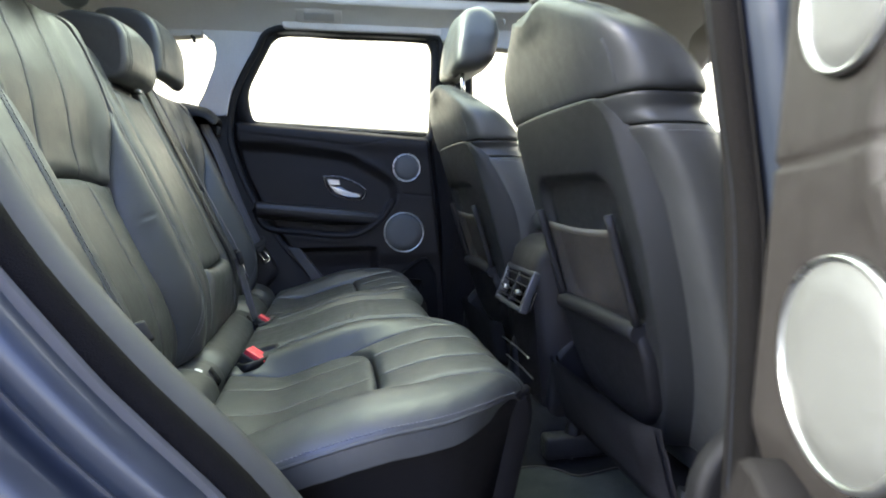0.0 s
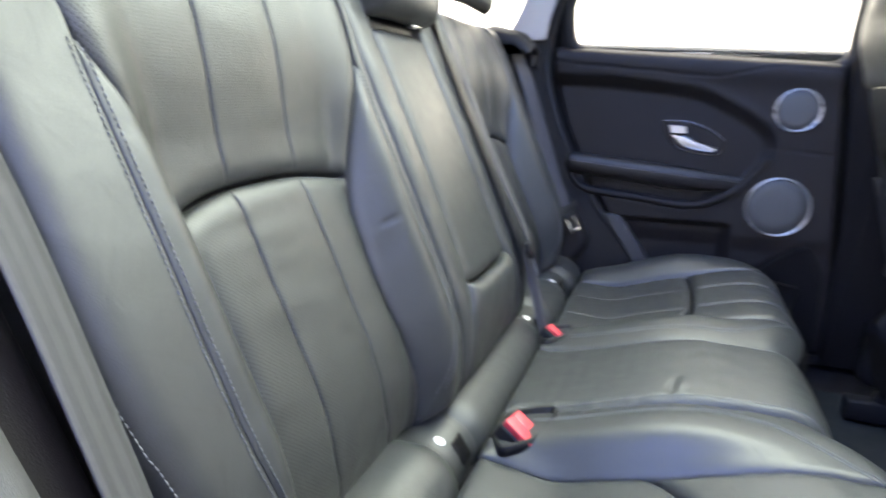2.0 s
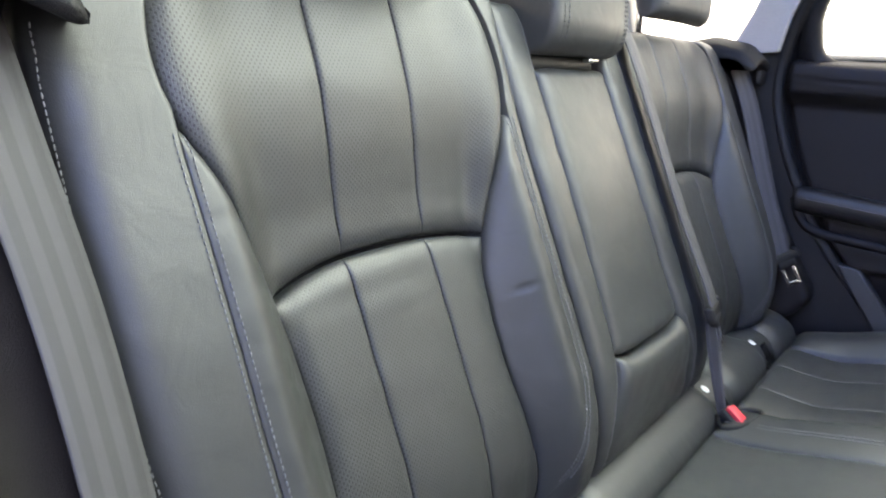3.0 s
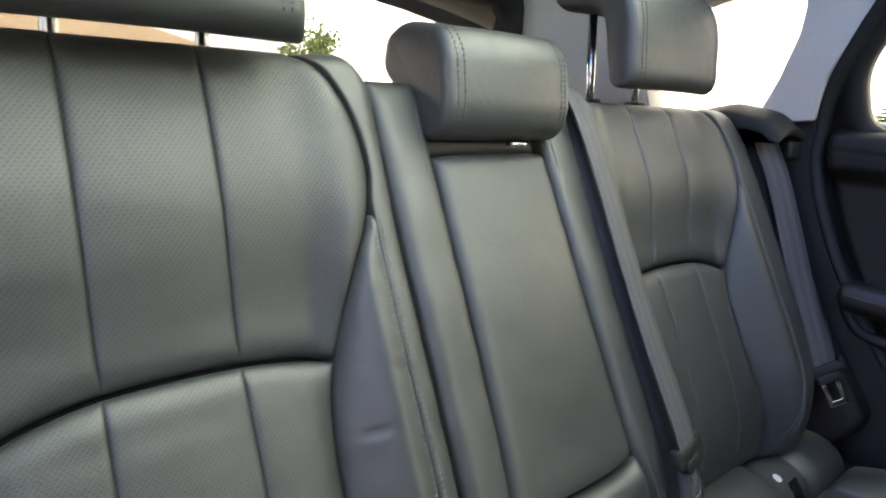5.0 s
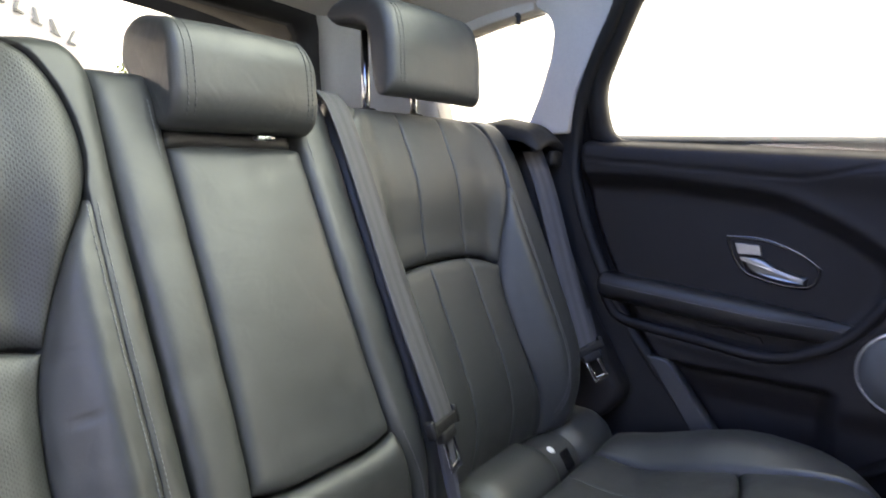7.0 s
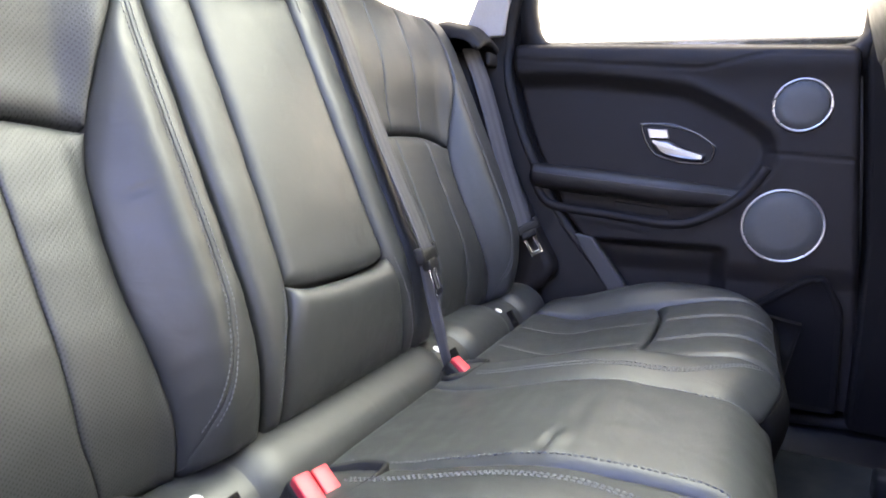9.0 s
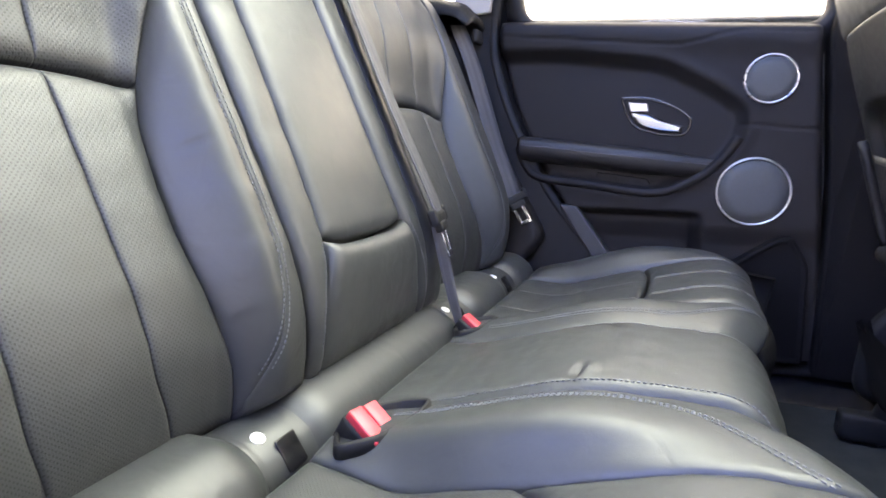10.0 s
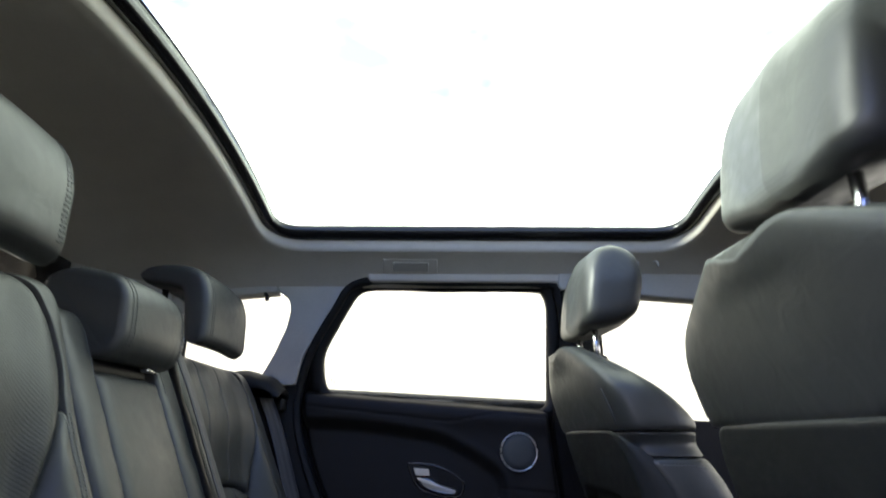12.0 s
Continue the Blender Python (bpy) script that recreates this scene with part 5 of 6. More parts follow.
# ---- front seats ----
def front_seat(side, dx):
    lab = "black leather front seat with hard back shell and net pocket"
    C = 0.358
    seat = thing("front_seat", (0.80 + dx, side * C, FLOOR), lab, "seat", group="front seats")
    rear_x = lambda z: 0.650 - 0.30 * (z - 0.875) - 0.35 * max(0.0, z - 1.0) ** 2 + dx
    P = lambda a, z, h: (rear_x(z) - h, side * a, z)
    rear_gap = track([(0.50, 0.044), (0.90, 0.040), (0.96, 0.030), (0.99, 0.021), (1.03, 0.009), (1.05, 0.008), (1.22, 0.008)])
    half_back = track([(0.42, 0.215), (0.60, 0.238), (0.85, 0.252), (0.95, 0.254), (1.00, 0.247), (1.025, 0.236), (1.05, 0.250), (1.09, 0.250), (1.12, 0.240), (1.145, 0.212), (1.165, 0.175), (1.187, 0.125), (1.205, 0.075)])
    # upholstered back: stacked cross sections
    def body(name, zs, grow=0.0, mat=LEATHER, label=""):
        rings = []
        top, low = max(zs), min(zs)
        for z in zs:
            shy = 0.0045 * (1 - edge_round(min(z - low, top - z if top < 1.2 else 1.0), 0.010))
            t = smooth01((z - 1.05) / 0.17)
            hw = half_back(z) + grow - shy
            front = track([(0.5, 0.165), (0.95, 0.163), (1.02, 0.146), (1.06, 0.155), (1.10, 0.136), (1.157, 0.090), (1.20, 0.066)])(z)
            x0, x1 = rear_x(z) + rear_gap(z) + 0.014 * t + shy - grow, rear_x(z) + front - shy
            ring = []
            for k in range(40):
                q = 2 * math.pi * k / 40
                cx, cy = math.cos(q), math.sin(q)
                e = 0.68 if cx > 0 else 0.45 + 0.05 * smooth01((z - 1.03) / 0.05) + 0.18 * smooth01((z - 1.15) / 0.05)
                px = math.copysign(abs(cx) ** e, cx)
                py = math.copysign(abs(cy) ** e, cy)
                fat = 0.022 * math.exp(-((abs(py) - 0.9) / 0.25) ** 2) * (1 - 0.6 * t) if px > 0 else 0.0
                dip = 0.018 * math.exp(-(py / 0.45) ** 2) * smooth01((z - 1.15) / 0.05)
                ring.append(((x0 + x1) / 2 + px * ((x1 - x0) / 2 + fat), side * (C + py * hw), z - dip))
            rings.append(ring)
        return loft(name, rings, mat, seat, label=label)
    def sweep(a, b, n):
        return [a, a + 0.0012, a + 0.003, a + 0.006, a + 0.010] + [lerp(a + 0.014, b - 0.014, k / n) for k in range(n + 1)] + [b - 0.010, b - 0.006, b - 0.003, b - 0.0012, b]
    padding = body("back_padding", sweep(0.50, 1.004, 22))
    body("neck_roll", sweep(1.0055, 1.0445, 3), 0.001)
    pad = body("shoulder_pad", sweep(1.046, 1.205, 22)[:-5] + [1.2, 1.205], 0.004)
    # sewn seams down the corners of the shoulder pad and down the side
    for s in (-1, 1):
        line = [(rear_x(z) + 0.030 + 0.022 * smooth01((z - 1.05) / 0.1), side * (C + s * 0.85 * half_back(z)), z) for z in [lerp(1.05, 1.185, k / 24) for k in range(25)]]
        tube("seam", lay_on(line, [pad], (-0.7, side * s * 0.6, 0.2), 0.0004), 0.0017, LEATHER, pad, 6)
        line = [(rear_x(0.9985) + 0.055 + 0.09 * q, side * (C + s * (0.262 - 0.006 * q)), 0.9975) for q in [k / 16 for k in range(17)]]
        stitches("stitching", lay_on(line, [padding], (0.0, side * s, 0.2)), padding)
    box_bevel("belt_knob", (0.022, 0.012, 0.030), (rear_x(0.9) + 0.155, side * (C + 0.258), 0.905), PLASTIC, seat, 0.005, label="small black side knob")
    # rear shell
    wide = track([(0.50, 0.140), (0.56, 0.180), (0.63, 0.216), (0.75, 0.247), (0.87, 0.259), (0.95, 0.257), (0.985, 0.253), (1.005, 0.248), (1.022, 0.239), (1.035, 0.226), (1.043, 0.211), (1.048, 0.194), (1.050, 0.180)])
    bowl = lambda a, z: -0.020 * smooth01((1 - (abs((a - C) / 0.160) ** 6 + abs((z - 0.822) / 0.122) ** 6) ** (1 / 6)) / 0.10)

    # half widths towards the tunnel and towards the door
    inner, outer = (lambda z: 0.965 * wide(z)), (lambda z: 0.825 * wide(z))

    # the shell's sides run out towards its top
    steep = track([(0.50, 2.5), (0.82, 2.35), (0.90, 1.80), (0.99, 0.95), (1.03, 0.36), (1.05, 0.12)])

    def shell_place(a, z, h):
        # a slightly crowned face, a soft crease and a steep rim
        u = a - C
        d = abs(u) - (inner(z) if u < 0 else outer(z)) + 0.020
        rim = 0.5 * (d + math.sqrt(d * d + 5e-6))
        return P(a, z, h + bowl(a, z) - 0.25 * u * u - steep(z) * rim)
    padded("back_shell", lambda z: C - inner(z), lambda z: C + outer(z), const(0.50), const(1.050), shell_place, SHELL, seat, r=0.008, drop=0.010, nu=100, nv=100, skirts=(0.010, 0.010, 0.03, 0.030), label="hard black plastic back shell")
    # lower pocket board
    brd = round_poly([(C - 0.142, 0.715), (C + 0.142, 0.715), (C + 0.155, 0.66), (C + 0.135, 0.575), (C + 0.09, 0.53), (C - 0.09, 0.53), (C - 0.135, 0.575), (C - 0.155, 0.66)], 0.02, 4)
    loft("pocket_board", [[P(p[0], p[1], h) for p in outline_inset(brd, d)] for d, h in ((0.0, -0.02), (0.0, 0.006), (0.003, 0.012), (0.010, 0.014))], PLASTIC, seat, label="black plastic pocket board")
    rail = [P(C + a, 0.706 - 0.004 * abs(a) / 0.14, 0.006) for a in [lerp(-0.146, 0.146, k / 16) for k in range(17)]]
    tube("pocket_rail", rail, 0.0165, PLASTIC, seat, 10, label="rounded pocket rail")
    for s in (-1, 1):
        tube("pocket_rib", [P(C + s * 0.143, z, 0.006) for z in [lerp(0.715, 0.882, k / 8) for k in range(9)]], 0.0075, PLASTIC, seat, 10, label="upright black rib")
    # net
    verts, faces = [], []
    def strand(p0, p1, w, h0):
        m = 10
        base = len(verts)
        for k in range(m + 1):
            t = k / m
            a, z = lerp(p0[0], p1[0], t), lerp(p0[1], p1[1], t)
            sag = 0.006 * math.sin(math.pi * (a - C + 0.14) / 0.28)
            h = -0.004 + h0 + 0.012 * math.exp(-((z - 0.745) / 0.03) ** 2) * math.exp(-((a - C - 0.05) / 0.05) ** 2)
            verts.append(P(a - w, z - sag, h))
            verts.append(P(a + w, z - sag, h))
        for k in range(m):
            faces.append((base + 2 * k, base + 2 * k + 1, base + 2 * k + 3, base + 2 * k + 2))
    z0, z1, a0, a1 = 0.722, 0.850, C - 0.138, C + 0.138
    for slope, h0 in ((1.0, 0.0), (-1.0, 0.0012)):
        k = -40
        while k < 90:
            b = a0 + k * 0.0135
            # line a = b + slope * (z - z0)
            zz0, zz1 = z0, z1
            if slope > 0:
                zz0, zz1 = max(z0, z0 + (a0 - b)), min(z1, z0 + (a1 - b))
            else:
                zz0, zz1 = max(z0, z0 + (b - a1)), min(z1, z0 + (b - a0))
            if zz1 - zz0 > 0.004:
                strand((b + slope * (zz0 - z0), zz0), (b + slope * (zz1 - z0), zz1), 0.0017, h0)
            k += 1
    tagged(part("pocket_net", mesh_of("pocket_net", verts, faces, NET), seat, "black elastic storage net"), kind="stuff")
    band = [[P(C + a, zc - 0.006 * math.sin(math.pi * (a + 0.14) / 0.28), hh) for zc, hh in ((0.848, -0.003), (0.860, -0.003), (0.860, -0.006), (0.848, -0.006))] for a in [lerp(-0.139, 0.139, k / 20) for k in range(21)]]
    loft("net_band", band, NET_BAND, seat, label="beige grey elastic band")
    # head restraint
    hx = rear_x(1.25) + 0.078
    prof = round_poly([(-0.008, 1.242), (-0.002, 1.305), (0.010, 1.370), (0.034, 1.410), (0.090, 1.420), (0.128, 1.400), (0.140, 1.340), (0.122, 1.265), (0.080, 1.246), (0.035, 1.238)], 0.026, 7)
    bow = lambda p, a: lerp(0.014, -0.012, smooth01(p / 0.10)) * ((a - side * C) / 0.130) ** 2
    hc, hh = (side * C - 0.010, 0.116) if side < 0 else (side * C, 0.133)
    px, pz = 0.064, 1.330
    stops = [(-(max(0.0, 1 - k**8)) ** 0.125, k) for k in (0.02, 0.35, 0.6, 0.75, 0.85, 0.91, 0.95, 0.975, 0.99, 1.0)]
    stops += [(-t, k) for t, k in stops[::-1]]
    rings = []
    for t, k in stops:
        ring = []
        for p, q in (prof if area2(prof) > 0 else prof[::-1]):
            p, q = px + (p - px) * k, pz + (q - pz) * k
            a = hc + t * hh * (1 - 0.10 * smooth01((q - 1.32) / 0.09))
            ring.append((hx + p + bow(p, a), a, q - 0.012 * t * t * smooth01((q - 1.30) / 0.1)))
        rings.append(ring)
    hr = loft("headrest", rings, LEATHER, seat)
    hr.data.polygons.foreach_set("use_smooth", [True] * len(hr.data.polygons))
    for s in (-1, 1):
        tube("post", [(hx + 0.040, side * C + s * 0.066, 1.15), (hx + 0.036, side * C + s * 0.066, 1.26)], 0.0062, STEEL, hr, 12, label="chrome post")
        box_bevel("post_guide", (0.030, 0.030, 0.012), (hx + 0.040, side * C + s * 0.066, 1.182), PLASTIC, hr, 0.006)
    # cushion, side cover and runners
    sec = round_poly([(0.74 + dx, 0.44), (1.22 + dx, 0.46), (1.26 + dx, 0.60), (1.18 + dx, 0.645), (0.86 + dx, 0.60), (0.76 + dx, 0.58)], 0.05, 5)
    pillow("seat_cushion", sec, side * C - 0.25, side * C + 0.25, lambda p, q, a: (p + 0.07, a, q), LEATHER, seat, r=0.04)
    cov = round_poly([(0.70, 0.40), (1.18, 0.42), (1.18, 0.50), (0.95, 0.54), (0.86, 0.60), (0.77, 0.61), (0.71, 0.55)], 0.05, 6)
    for s in (-1, 1):
        pillow("side_cover", [(p[0] + dx, p[1]) for p in cov], side * C + s * 0.245, side * C + s * 0.285, lambda p, q, a: (p, a, q), PLASTIC, seat, r=0.015, label="black plastic seat side cover")
        box_bevel("runner", (0.62, 0.04, 0.05), (0.98 + dx, side * C + s * 0.19, FLOOR + 0.045), PLASTIC, seat, 0.008, label="dark seat runner")
        tube("seat_leg", [(0.72 + dx, side * C + s * 0.19, FLOOR + 0.02), (0.76 + dx, side * C + s * 0.19, 0.47)], 0.018, PLASTIC, seat, 10)
    # carpet flap under the back
    flap = [[(0.672 + dx + 0.035 * t + 0.030 * smooth01((abs(a) - 0.16) / 0.07) + 0.004 * noise.noise(Vector((a * 14, t * 3, side))), side * (C + a), lerp(0.575, 0.455, t)) for a in [lerp(-0.20, 0.20, k / 30) for k in range(31)]] for t in [k / 8 for k in range(9)]]
    flap2 = flap + [[(x + 0.012, y, z) for x, y, z in r] for r in flap[::-1]]
    loft("lower_flap", flap2, CARPET, seat, closed=False, label="dark carpet flap")
    return seat


front_seat(-1, 0.0)
front_seat(1, -0.030)


# ---- centre console ----
def console():
    ob = thing("centre_console", (0.9, 0, FLOOR), "black centre console with rear air vents and silver trim", "console")
    rings = []
    for x, w, zt in ((0.672, 0.088, 0.74), (0.69, 0.100, 0.79), (0.73, 0.108, 0.815), (0.80, 0.110, 0.82), (1.05, 0.110, 0.80), (1.35, 0.110, 0.72)):
        sec = round_poly([(-w, 0.36), (w, 0.36), (w, zt), (-w, zt)], 0.03, 4)
        rings.append([(x + (0.035 * (0.62 - q) / 0.26 if q < 0.62 and x < 0.75 else 0.0), p, q) for p, q in sec])
    loft("body", rings, PLASTIC_SOFT, ob)
    turn = Matrix.Rotation(radians(22), 4, "Y")
    M = Matrix.Translation((0.664, 0, 0.695)) @ turn @ Matrix.Scale(0.92, 4)
    def piece(name, size, at, mat, bevel, label="", par=None, extra=None):
        o = box_bevel(name, size, (0, 0, 0), mat, par or ob, bevel, label=label)
        o.matrix_parent_inverse = Matrix()
        o.matrix_basis = (ob.matrix_basis.inverted() if par is None else Matrix()) @ M @ Matrix.Translation(at) @ (extra or Matrix())
        return o
    piece("vent_bezel", (0.022, 0.212, 0.014), (0, 0, 0.046), VENT, 0.004, "dark satin vent trim")
    piece("vent_bezel", (0.022, 0.212, 0.012), (0, 0, -0.046), VENT, 0.004, "dark satin vent trim")
    for s in (-1, 1):
        piece("vent_bezel", (0.022, 0.012, 0.092), (0, s * 0.100, 0), VENT, 0.004, "dark satin vent trim")
    piece("vent_divider", (0.018, 0.010, 0.088), (0, 0, 0), PLASTIC, 0.003)
    piece("vent_backing", (0.006, 0.200, 0.088), (0.018, 0, 0), GLOSS, 0.001)
    for s in (-1, 1):
        for k in range(4):
            piece("vent_slat", (0.014, 0.090, 0.0042), (-0.002, s * 0.051, -0.030 + 0.020 * k), PLASTIC, 0.0015, extra=Matrix.Rotation(radians(12), 4, "Y"))
        piece("vent_slider", (0.014, 0.018, 0.012), (-0.010, s * 0.051, -0.010), CHROME, 0.003, "small chrome vent slider")
    piece("button_plate", (0.060, 0.120, 0.010), (0.026, 0.0, 0.064), SATIN, 0.004, "silver button plate", extra=Matrix.Rotation(radians(-30), 4, "Y"))
    tray = [(0.672 + 0.003 * math.sin(math.pi * t), lerp(-0.10, 0.10, t), 0.515) for t in [k / 12 for k in range(13)]]
    tube("tray_edge", [(p[0] - 0.012, p[1], 0.552) for p in tray], 0.002, SATIN, ob, 8, label="thin chrome tray edge")
    tube("tray_edge", [(p[0] - 0.002, p[1], 0.505) for p in tray], 0.002, SATIN, ob, 8, label="thin chrome tray edge")
    box_bevel("armrest_lid", (0.34, 0.19, 0.045), (0.90, 0, 0.845), LEATHER, ob, 0.018, 4, "black leather console lid")


console()


# ---- seat belts ----
def ribbon(name, pts, across, width, mat, parent, thick=0.0013, label=""):
    line = smooth_line(pts, 10)
    rings = []
    n = len(line)
    for i, p in enumerate(line):
        d = (line[min(i + 1, n - 1)] - line[max(i - 1, 0)]).normalized()
        k = i / (n - 1)
        c = Vector(across[0]).lerp(Vector(across[1]), k)
        c = (c - d * c.dot(d)).normalized()
        nn = d.cross(c).normalized()
        w = width[0] * (1 - k) + width[1] * k
        rings.append([tuple(p + c * w / 2 * f + nn * thick * g) for f, g in ((-1, 0), (-0.96, 1), (-0.4, 1.4), (0.0, 1.0), (0.4, 1.4), (0.96, 1), (1, 0), (0.96, -1), (-0.96, -1))])
    m = 9
    verts = [p for ring in rings for p in ring]
    run = [0.0]
    for a, b in zip(line, line[1:]):
        run.append(run[-1] + (b - a).length)
    us = [f * (width[0] + width[1]) / 4 for f in (-1, -0.96, -0.4, 0.0, 0.4, 0.96, 1, 0.96, -0.96)]
    uvs = [(us[j], run[i]) for i in range(n) for j in range(m)]
    faces = [(i * m + j, i * m + (j + 1) % m, (i + 1) * m + (j + 1) % m, (i + 1) * m + j) for i in range(n - 1) for j in range(m)]
    faces += [tuple(range(m))[::-1], tuple((n - 1) * m + j for j in range(m))]
    return part(name, recalc(mesh_of(name, verts, faces, mat, uvs)), parent, label)


def tongue(parent, at, turn):
    M = Matrix.Translation(at) @ turn
    inv = parent.matrix_basis.inverted()
    head = box_bevel("tongue", (0.012, 0.066, 0.018), (0, 0, 0), PLASTIC, parent, 0.005, label="black plastic belt tongue")
    head.matrix_parent_inverse = Matrix()
    head.matrix_basis = inv @ M
    for y, w, h, z in ((-0.031, 0.010, 0.024, 0.002), (0.031, 0.010, 0.024, 0.002), (0.0, 0.036, 0.016, -0.014)):
        o = box_bevel("tongue_lug", (0.014, w, h), (0, 0, 0), PLASTIC, head, 0.004)
        o.matrix_parent_inverse = Matrix()
        o.matrix_basis = Matrix.Translation((0.0, y, z))
    for y in (-0.0115, 0.0115):
        o = box_bevel("blade", (0.003, 0.007, 0.046), (0, 0, 0), STEEL, head, 0.001, label="steel blade")
        o.matrix_parent_inverse = Matrix()
        o.matrix_basis = Matrix.Translation((0.001, y, -0.034))
    o = box_bevel("blade", (0.003, 0.030, 0.009), (0, 0, 0), STEEL, head, 0.001, label="steel blade")
    o.matrix_parent_inverse = Matrix()
    o.matrix_basis = Matrix.Translation((0.001, 0, -0.056))


def belts():
    far = thing("seat_belt", (-0.1, 0.64, 0.6), "dark grey seat belt hanging beside the rear seat", "seat belt", group="rear seat belts")
    ribbon("webbing", [(-0.150, 0.655, 1.140), (-0.110, 0.650, 1.050), (-0.048, 0.632, 0.88), (-0.004, 0.616, 0.775), (0.004, 0.617, 0.752), (0.004, 0.628, 0.745), (-0.03, 0.650, 0.82)], ((0.5, 1, 0.2), (0.6, 0.8, 0)), (0.046, 0.044), WEBBING, far)
    tongue(far, (0.006, 0.612, 0.753), Matrix.Rotation(radians(-38), 4, "Z") @ Matrix.Rotation(radians(22), 4, "X") @ Matrix.Rotation(radians(-18), 4, "Y"))
    mid = thing("seat_belt", (-0.05, 0.15, 0.6), "dark grey centre seat belt lying over the seat back", "seat belt", group="rear seat belts")
    ribbon("webbing", [(-0.225, 0.155, 1.196), (-0.180, 0.156, 1.194), (-0.137, 0.157, 1.124), (-0.054, 0.157, 0.934), (0.004, 0.158, 0.814), (0.020, 0.159, 0.776)], ((-0.14, 1, 0), (-0.18, 1, 0)), (0.046, 0.044), WEBBING, mid)
    ribbon("webbing", [(0.017, 0.160, 0.762), (0.030, 0.160, 0.70), (0.044, 0.162, 0.64), (0.056, 0.167, 0.59)], ((0.7, 0.7, 0), (0.9, 0.3, 0)), (0.022, 0.012), WEBBING, mid)
    tongue(mid, (0.020, 0.158, 0.770), Matrix.Rotation(radians(12), 4, "Z") @ Matrix.Rotation(radians(-18), 4, "Y"))
    near = thing("seat_belt", (-0.1, -0.64, 0.6), "dark grey seat belt hanging beside the rear seat", "seat belt", group="rear seat belts")
    ribbon("webbing", [(-0.160, -0.652, 1.150), (-0.122, -0.648, 1.070), (-0.076, -0.642, 0.965), (-0.034, -0.642, 0.862), (0.015, -0.645, 0.74), (0.05, -0.650, 0.62)], ((-0.60, 0.80, 0.1), (-0.60, 0.80, 0)), (0.050, 0.048), WEBBING, near)
    tongue(near, (0.044, -0.664, 0.768), Matrix.Rotation(radians(38), 4, "Z") @ Matrix.Rotation(radians(-22), 4, "X") @ Matrix.Rotation(radians(-18), 4, "Y"))


belts()


def buckle(at, yaw, two):
    ob = thing("belt_buckle", at, "black seat belt buckle with red release button", "belt buckle", group="belt buckles")
    M = Matrix.Translation(at) @ Matrix.Rotation(radians(yaw), 4, "Z") @ Matrix.Rotation(radians(32), 4, "Y")
    inv = ob.matrix_basis.inverted()
    def put(o, m):
        o.matrix_parent_inverse = Matrix()
        o.matrix_basis = inv @ M @ m
    ys = (-0.0105, 0.0105) if two else (0.0,)
    put(box_bevel("housing", (0.046, 0.044 if two else 0.026, 0.075), (0, 0, 0), PLASTIC, ob, 0.005, label="black plastic housing"), Matrix.Translation((0, 0, -0.036)))
    for y in ys:
        put(box_bevel("release_button", (0.042, 0.0175, 0.011), (0, 0, 0), RED, ob, 0.0018, 2, label="red release button"), Matrix.Translation((0.001, y, 0.003 - 0.15 * y)))
        put(box_bevel("slot", (0.004, 0.013, 0.006), (0, 0, 0), GLOSS, ob, 0.001), Matrix.Translation((-0.018, y, 0.0)))


buckle((0.097, -0.181, 0.6125), -14, True)
buckle((0.075, 0.164, 0.605), -10, False)


def buckle_well(x, y, k):
    ob = thing("buckle_recess", (x, y, 0.59), "moulded black plastic recess round a belt buckle", "buckle recess", group="buckle recesses")
    leaf = [(-0.014, -0.050), (-0.032, -0.020), (-0.032, 0.034), (0.004, 0.056), (0.034, 0.058), (0.036, 0.030), (0.030, 0.0), (0.018, -0.030)]
    poly = round_poly([(x + p * k, y + q * k) for p, q in leaf], 0.010, 5)
    z = lambda p: 0.6005 + 0.19 * (p - 0.06)
    loft("rim", [[(p[0], p[1], z(p[0]) + h) for p in outline_inset(poly, d)] for d, h in ((-0.003, -0.01), (-0.0025, 0.003), (0.0005, 0.0055), (0.003, 0.003), (0.006, -0.02), (0.015, -0.03))], PLASTIC, ob)


buckle_well(0.096, -0.172, 1.0)
buckle_well(0.074, 0.164, 0.75)


# ---- small fittings on the cabin sides and roof ----
def belt_guide(side):
    ob = thing("quarter_trim_cover", (-0.16, side * 0.68, 1.16), "black plastic belt outlet cover on the quarter trim", "belt outlet")
    prof = round_poly([(-0.36, 1.178), (-0.20, 1.200), (-0.13, 1.182), (-0.098, 1.150), (-0.106, 1.138), (-0.15, 1.160), (-0.36, 1.160)], 0.012, 5)
    pillow("cover", prof, side * 0.60, side * 0.715, lambda p, q, a: (p, a, q - 0.02 * ((a * side - 0.66) / 0.06) ** 2), PLASTIC, ob, r=0.012)
    box_bevel("slot_frame", (0.014, 0.05, 0.030), (-0.112, side * 0.690, 1.115), PLASTIC, ob, 0.006)
    wedge = round_poly([(-0.22, 0.60), (0.05, 0.60), (0.10, 0.66), (0.02, 0.80), (-0.08, 1.00), (-0.12, 1.13), (-0.24, 1.15)], 0.03, 5)
    pillow("side_bolster", wedge, side * 0.646, side * 0.715, lambda p, q, a: (p - 0.034, a, q), PLASTIC_SOFT, ob, r=0.02, label="grained black side trim")


belt_guide(1)
belt_guide(-1)


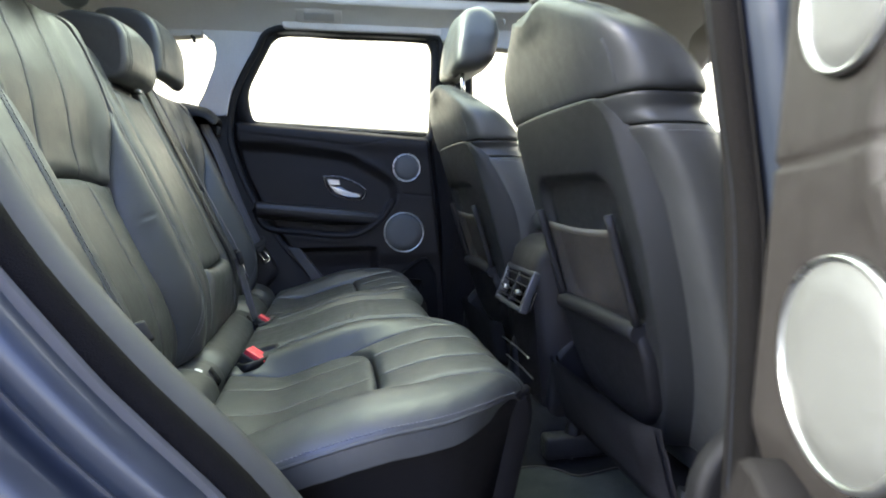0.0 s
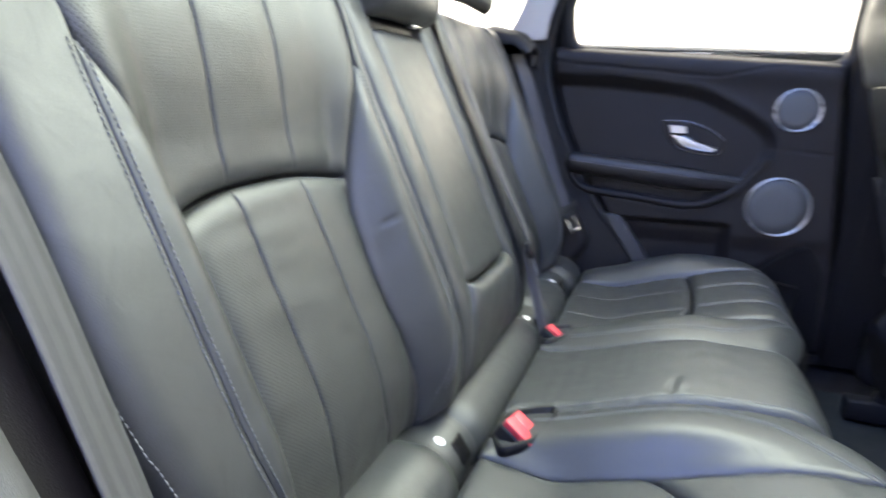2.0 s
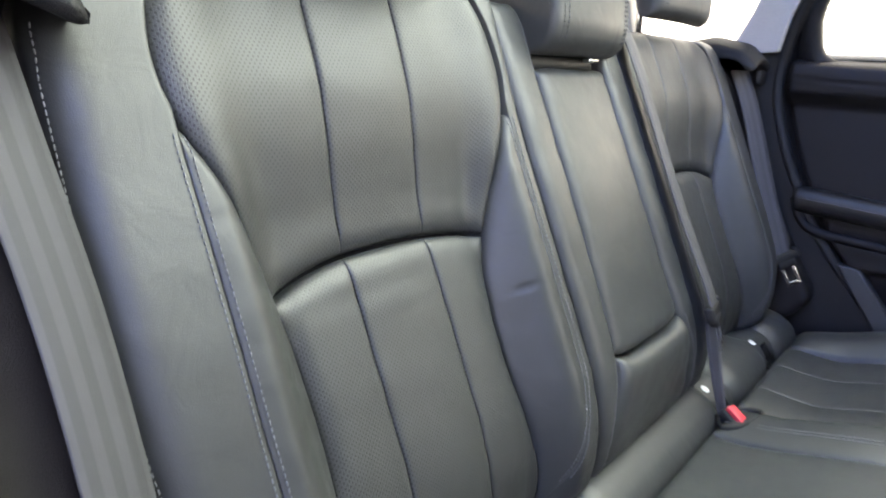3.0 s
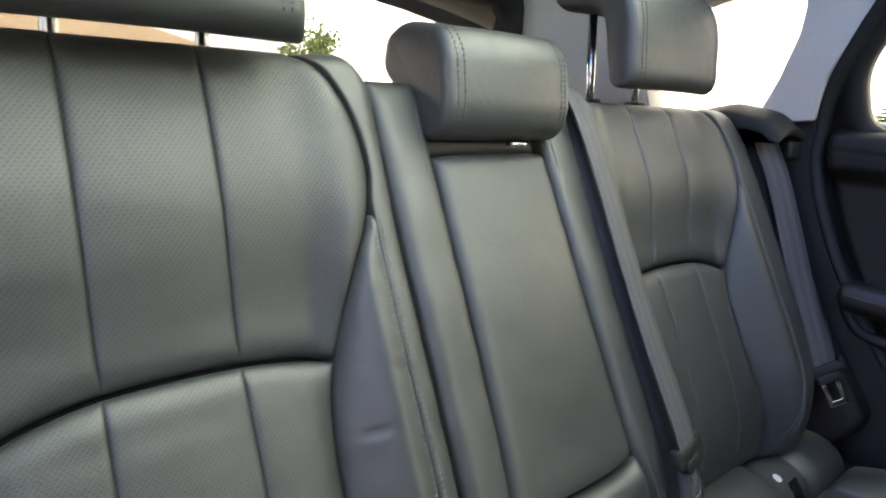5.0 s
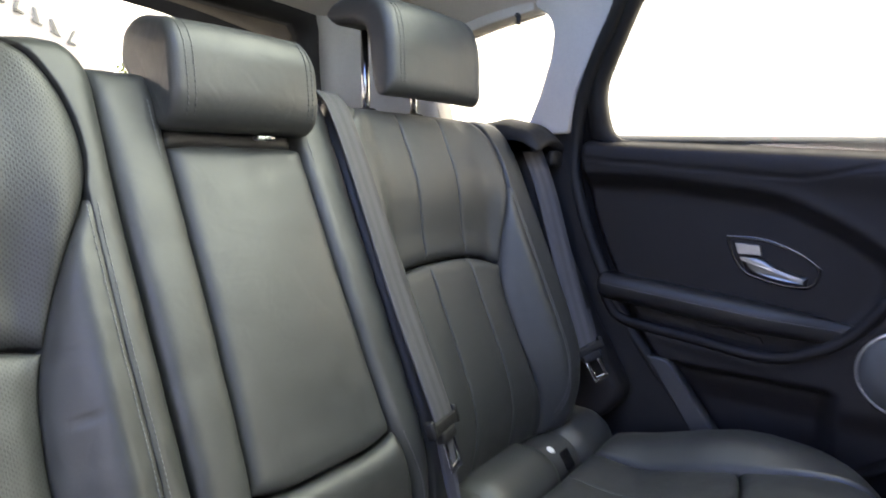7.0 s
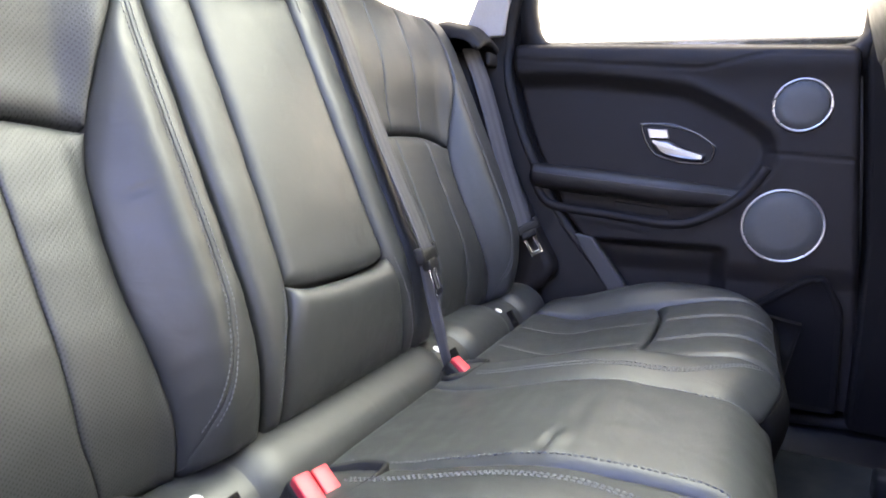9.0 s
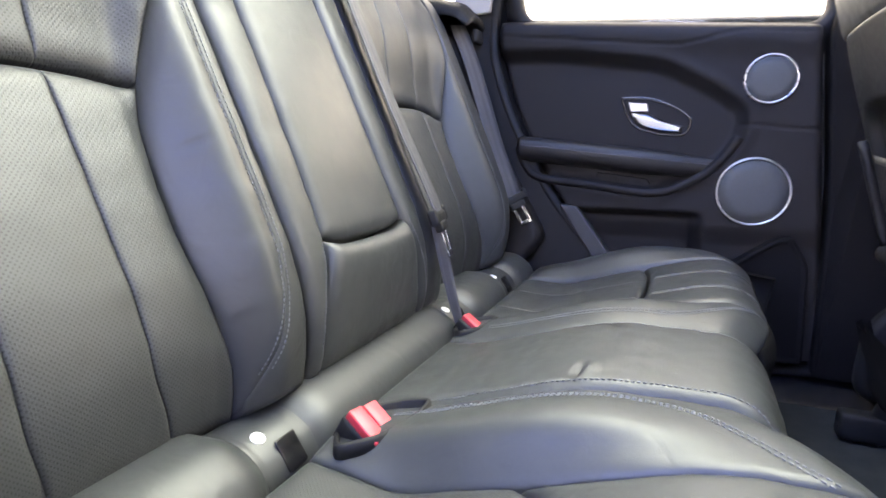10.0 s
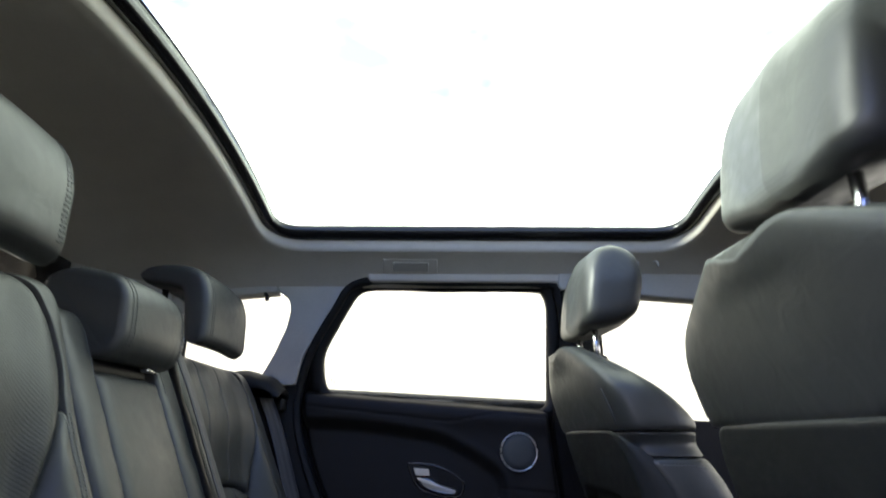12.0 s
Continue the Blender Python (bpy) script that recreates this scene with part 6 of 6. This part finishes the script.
def grab_handle():
    ob = thing("grab_handle", (0.22, 0.55, 1.465), "light grey folding grab handle on the roof rail", "grab handle")
    def P(x, t, h):
        y = lerp(0.565, 0.615, t)
        return (x, y - h * 0.45, roof_z(x, y) - h)
    poly = round_poly([(0.145, 0.1), (0.285, 0.1), (0.285, 0.85), (0.145, 0.85)], 0.006, 3)
    loft("base", [[P(p[0], p[1], h) for p in outline_inset(poly, d)] for d, h in ((0.0, -0.004), (0.0, 0.0004), (0.002, 0.0012))], HEADLINER, ob)
    poly2 = round_poly([(0.170, 0.25), (0.262, 0.25), (0.262, 0.72), (0.170, 0.72)], 0.004, 3)
    loft("grip", [[P(p[0], p[1], h) for p in outline_inset(poly2, d)] for d, h in ((0.0, 0.0005), (0.0, 0.0025), (0.002, 0.0034))], HANDLE_GREY, ob)


grab_handle()


def clips():
    for x, z, m, nm in ((-0.155, 1.385, PLASTIC, "coat_hook"), (0.80, 1.470, PILLAR, "roof_clip"), (0.85, 1.468, PILLAR, "roof_clip")):
        ob = thing(nm, (x, side_y(z) - 0.03, z), "small black coat hook above the quarter window" if m is PLASTIC else "small grey trim clip on the roof rail", "hook" if m is PLASTIC else "trim clip")
        y = side_y(z) - 0.03 if m is PLASTIC else 0.575
        zz = z if m is PLASTIC else roof_z(x, 0.575) - 0.002
        tube("hook" if m is PLASTIC else "clip", [(x - 0.008, y, zz + 0.006), (x, y - 0.006, zz), (x + 0.001, y - 0.008, zz - 0.014)], 0.005 if m is PLASTIC else 0.003, m, ob, 8)


clips()


# ---- outside ----
ground = new("ground", mesh_of("ground", [(-400, -400, 0), (400, -400, 0), (400, 400, 0), (-400, 400, 0)], [(0, 1, 2, 3)], ASPHALT, smooth=False))
tagged(ground, "grey asphalt ground of a car yard", "ground", kind="structure")


def showroom():
    ob = thing("building", (-30, -3, 0), "tall white clad showroom with a tan canopy and sign", "building")
    box_bevel("wall", (8, 26.4, 9.0), (-30, -2.8, 4.5), RENDER_WALL, ob, 0.05, 2)
    box_bevel("roof", (8.6, 27, 0.4), (-30, -2.8, 9.2), RENDER_WALL, ob, 0.1, 2)
    edge = ((-14.0, 3.6), (9.4, 4.10), (9.4, 4.22), (4.6, 5.35), (-14.0, 7.6))
    loft("canopy", [[(-25.6, y, z) for y, z in edge], [(-24.6, y, z - 0.1) for y, z in edge]], TAN, ob, smooth=False, label="tan sloping canopy")
    for k, (w, h, t) in enumerate(((0.5, 0.70, 0.1), (0.45, 0.62, -0.2), (0.5, 0.60, 0.15), (0.45, 0.55, 0.3), (0.3, 0.60, -0.5))):
        y, z = 6.6 + 0.58 * k, 7.70 - 0.30 * k
        box_bevel("sign_bar", (0.10, w * 0.3, h), (-25.9, y, z), SIGN, ob, 0.03, 2, "grey sign bar", turn=Matrix.Rotation(t, 4, "X"))
        box_bevel("sign_bar", (0.10, w * 0.8, 0.10), (-25.9, y + 0.05, z - 0.26), SIGN, ob, 0.03, 2, "grey sign bar", turn=Matrix.Rotation(-0.45, 4, "X"))
    tube("canopy_post", [(-24.8, 8.53, 0.0), (-24.8, 8.53, 4.2)], 0.05, SIGN, ob, 8, label="thin grey post")
    for k in range(4):
        box_bevel("window", (0.05, 2.4, 1.6), (-25.98, -13 + 4.2 * k, 1.6), GLOSS, ob, 0.01, 1)


showroom()


def tree(at, height, crown, seed):
    rnd = random.Random(seed)
    ob = thing("tree", at, "leafy green tree with an uneven crown beyond the yard", "tree", group="trees beyond the yard")
    base = Vector(at)
    trunk = [base + Vector((0.05 * math.sin(k), 0.05 * math.cos(1.7 * k), height * 0.75 * k / 8)) for k in range(9)]
    pts = trunk
    rings = []
    for k, p in enumerate(pts):
        r = lerp(0.16, 0.04, k / 8) * height / 5
        rings.append([tuple(p + Vector((r * math.cos(q), r * math.sin(q), 0))) for q in [2 * math.pi * j / 8 for j in range(8)]])
    loft("trunk", rings, BARK, ob)
    clumps = []
    for k in range(9):
        an = rnd.uniform(0, 6.28)
        s = trunk[rnd.randint(3, 7)]
        e = s + Vector((math.cos(an) * crown * rnd.uniform(0.4, 0.8), math.sin(an) * crown * rnd.uniform(0.4, 0.8), height * rnd.uniform(0.08, 0.25)))
        tube("limb", [s, s.lerp(e, 0.5) + Vector((0, 0, 0.1)), e], 0.035 * height / 5, BARK, ob, 6)
        clumps += [(e, crown * rnd.uniform(0.28, 0.5)), (s.lerp(e, 0.6), crown * rnd.uniform(0.2, 0.4))]
    clumps.append((trunk[-1] + Vector((0, 0, height * 0.1)), crown * 0.45))
    verts, faces = [], []
    for c, r in clumps:
        for _ in range(170):
            d = Vector((rnd.gauss(0, 1), rnd.gauss(0, 1), rnd.gauss(0, 0.8))).normalized() * r * rnd.uniform(0.35, 1.1)
            p = c + d
            q = Euler((rnd.uniform(0, 6.3), rnd.uniform(0, 6.3), rnd.uniform(0, 6.3))).to_matrix()
            s = rnd.uniform(0.05, 0.11) * height / 5
            k = len(verts)
            for v in ((-s, 0, 0), (0, -s * 0.55, 0.02), (s, 0, 0), (0, s * 0.55, 0.02)):
                verts.append(tuple(p + q @ Vector(v)))
            faces.append((k, k + 1, k + 2, k + 3))
    tagged(part("crown", mesh_of("crown", verts, faces, LEAF, smooth=False), ob), kind="stuff")


for k, (x, y, h, c) in enumerate(((-27, 12.1, 5.9, 1.9), (-27.8, 13.6, 7.0, 1.9), (-27.4, 20.4, 6.8, 1.5), (-14.2, 32.0, 2.9, 1.2), (-12.6, 32.6, 2.7, 1.2), (-11.6, 32.0, 2.6, 1.1), (-10.4, 32.4, 2.8, 1.0), (-8.9, 32.2, 2.6, 1.1), (-7.9, 32.0, 2.1, 1.0), (-4.1, 32.0, 1.7, 1.0), (-3.1, 32.4, 2.05, 1.0))):
    tree((x, y, 0), h, c, 11 + k)
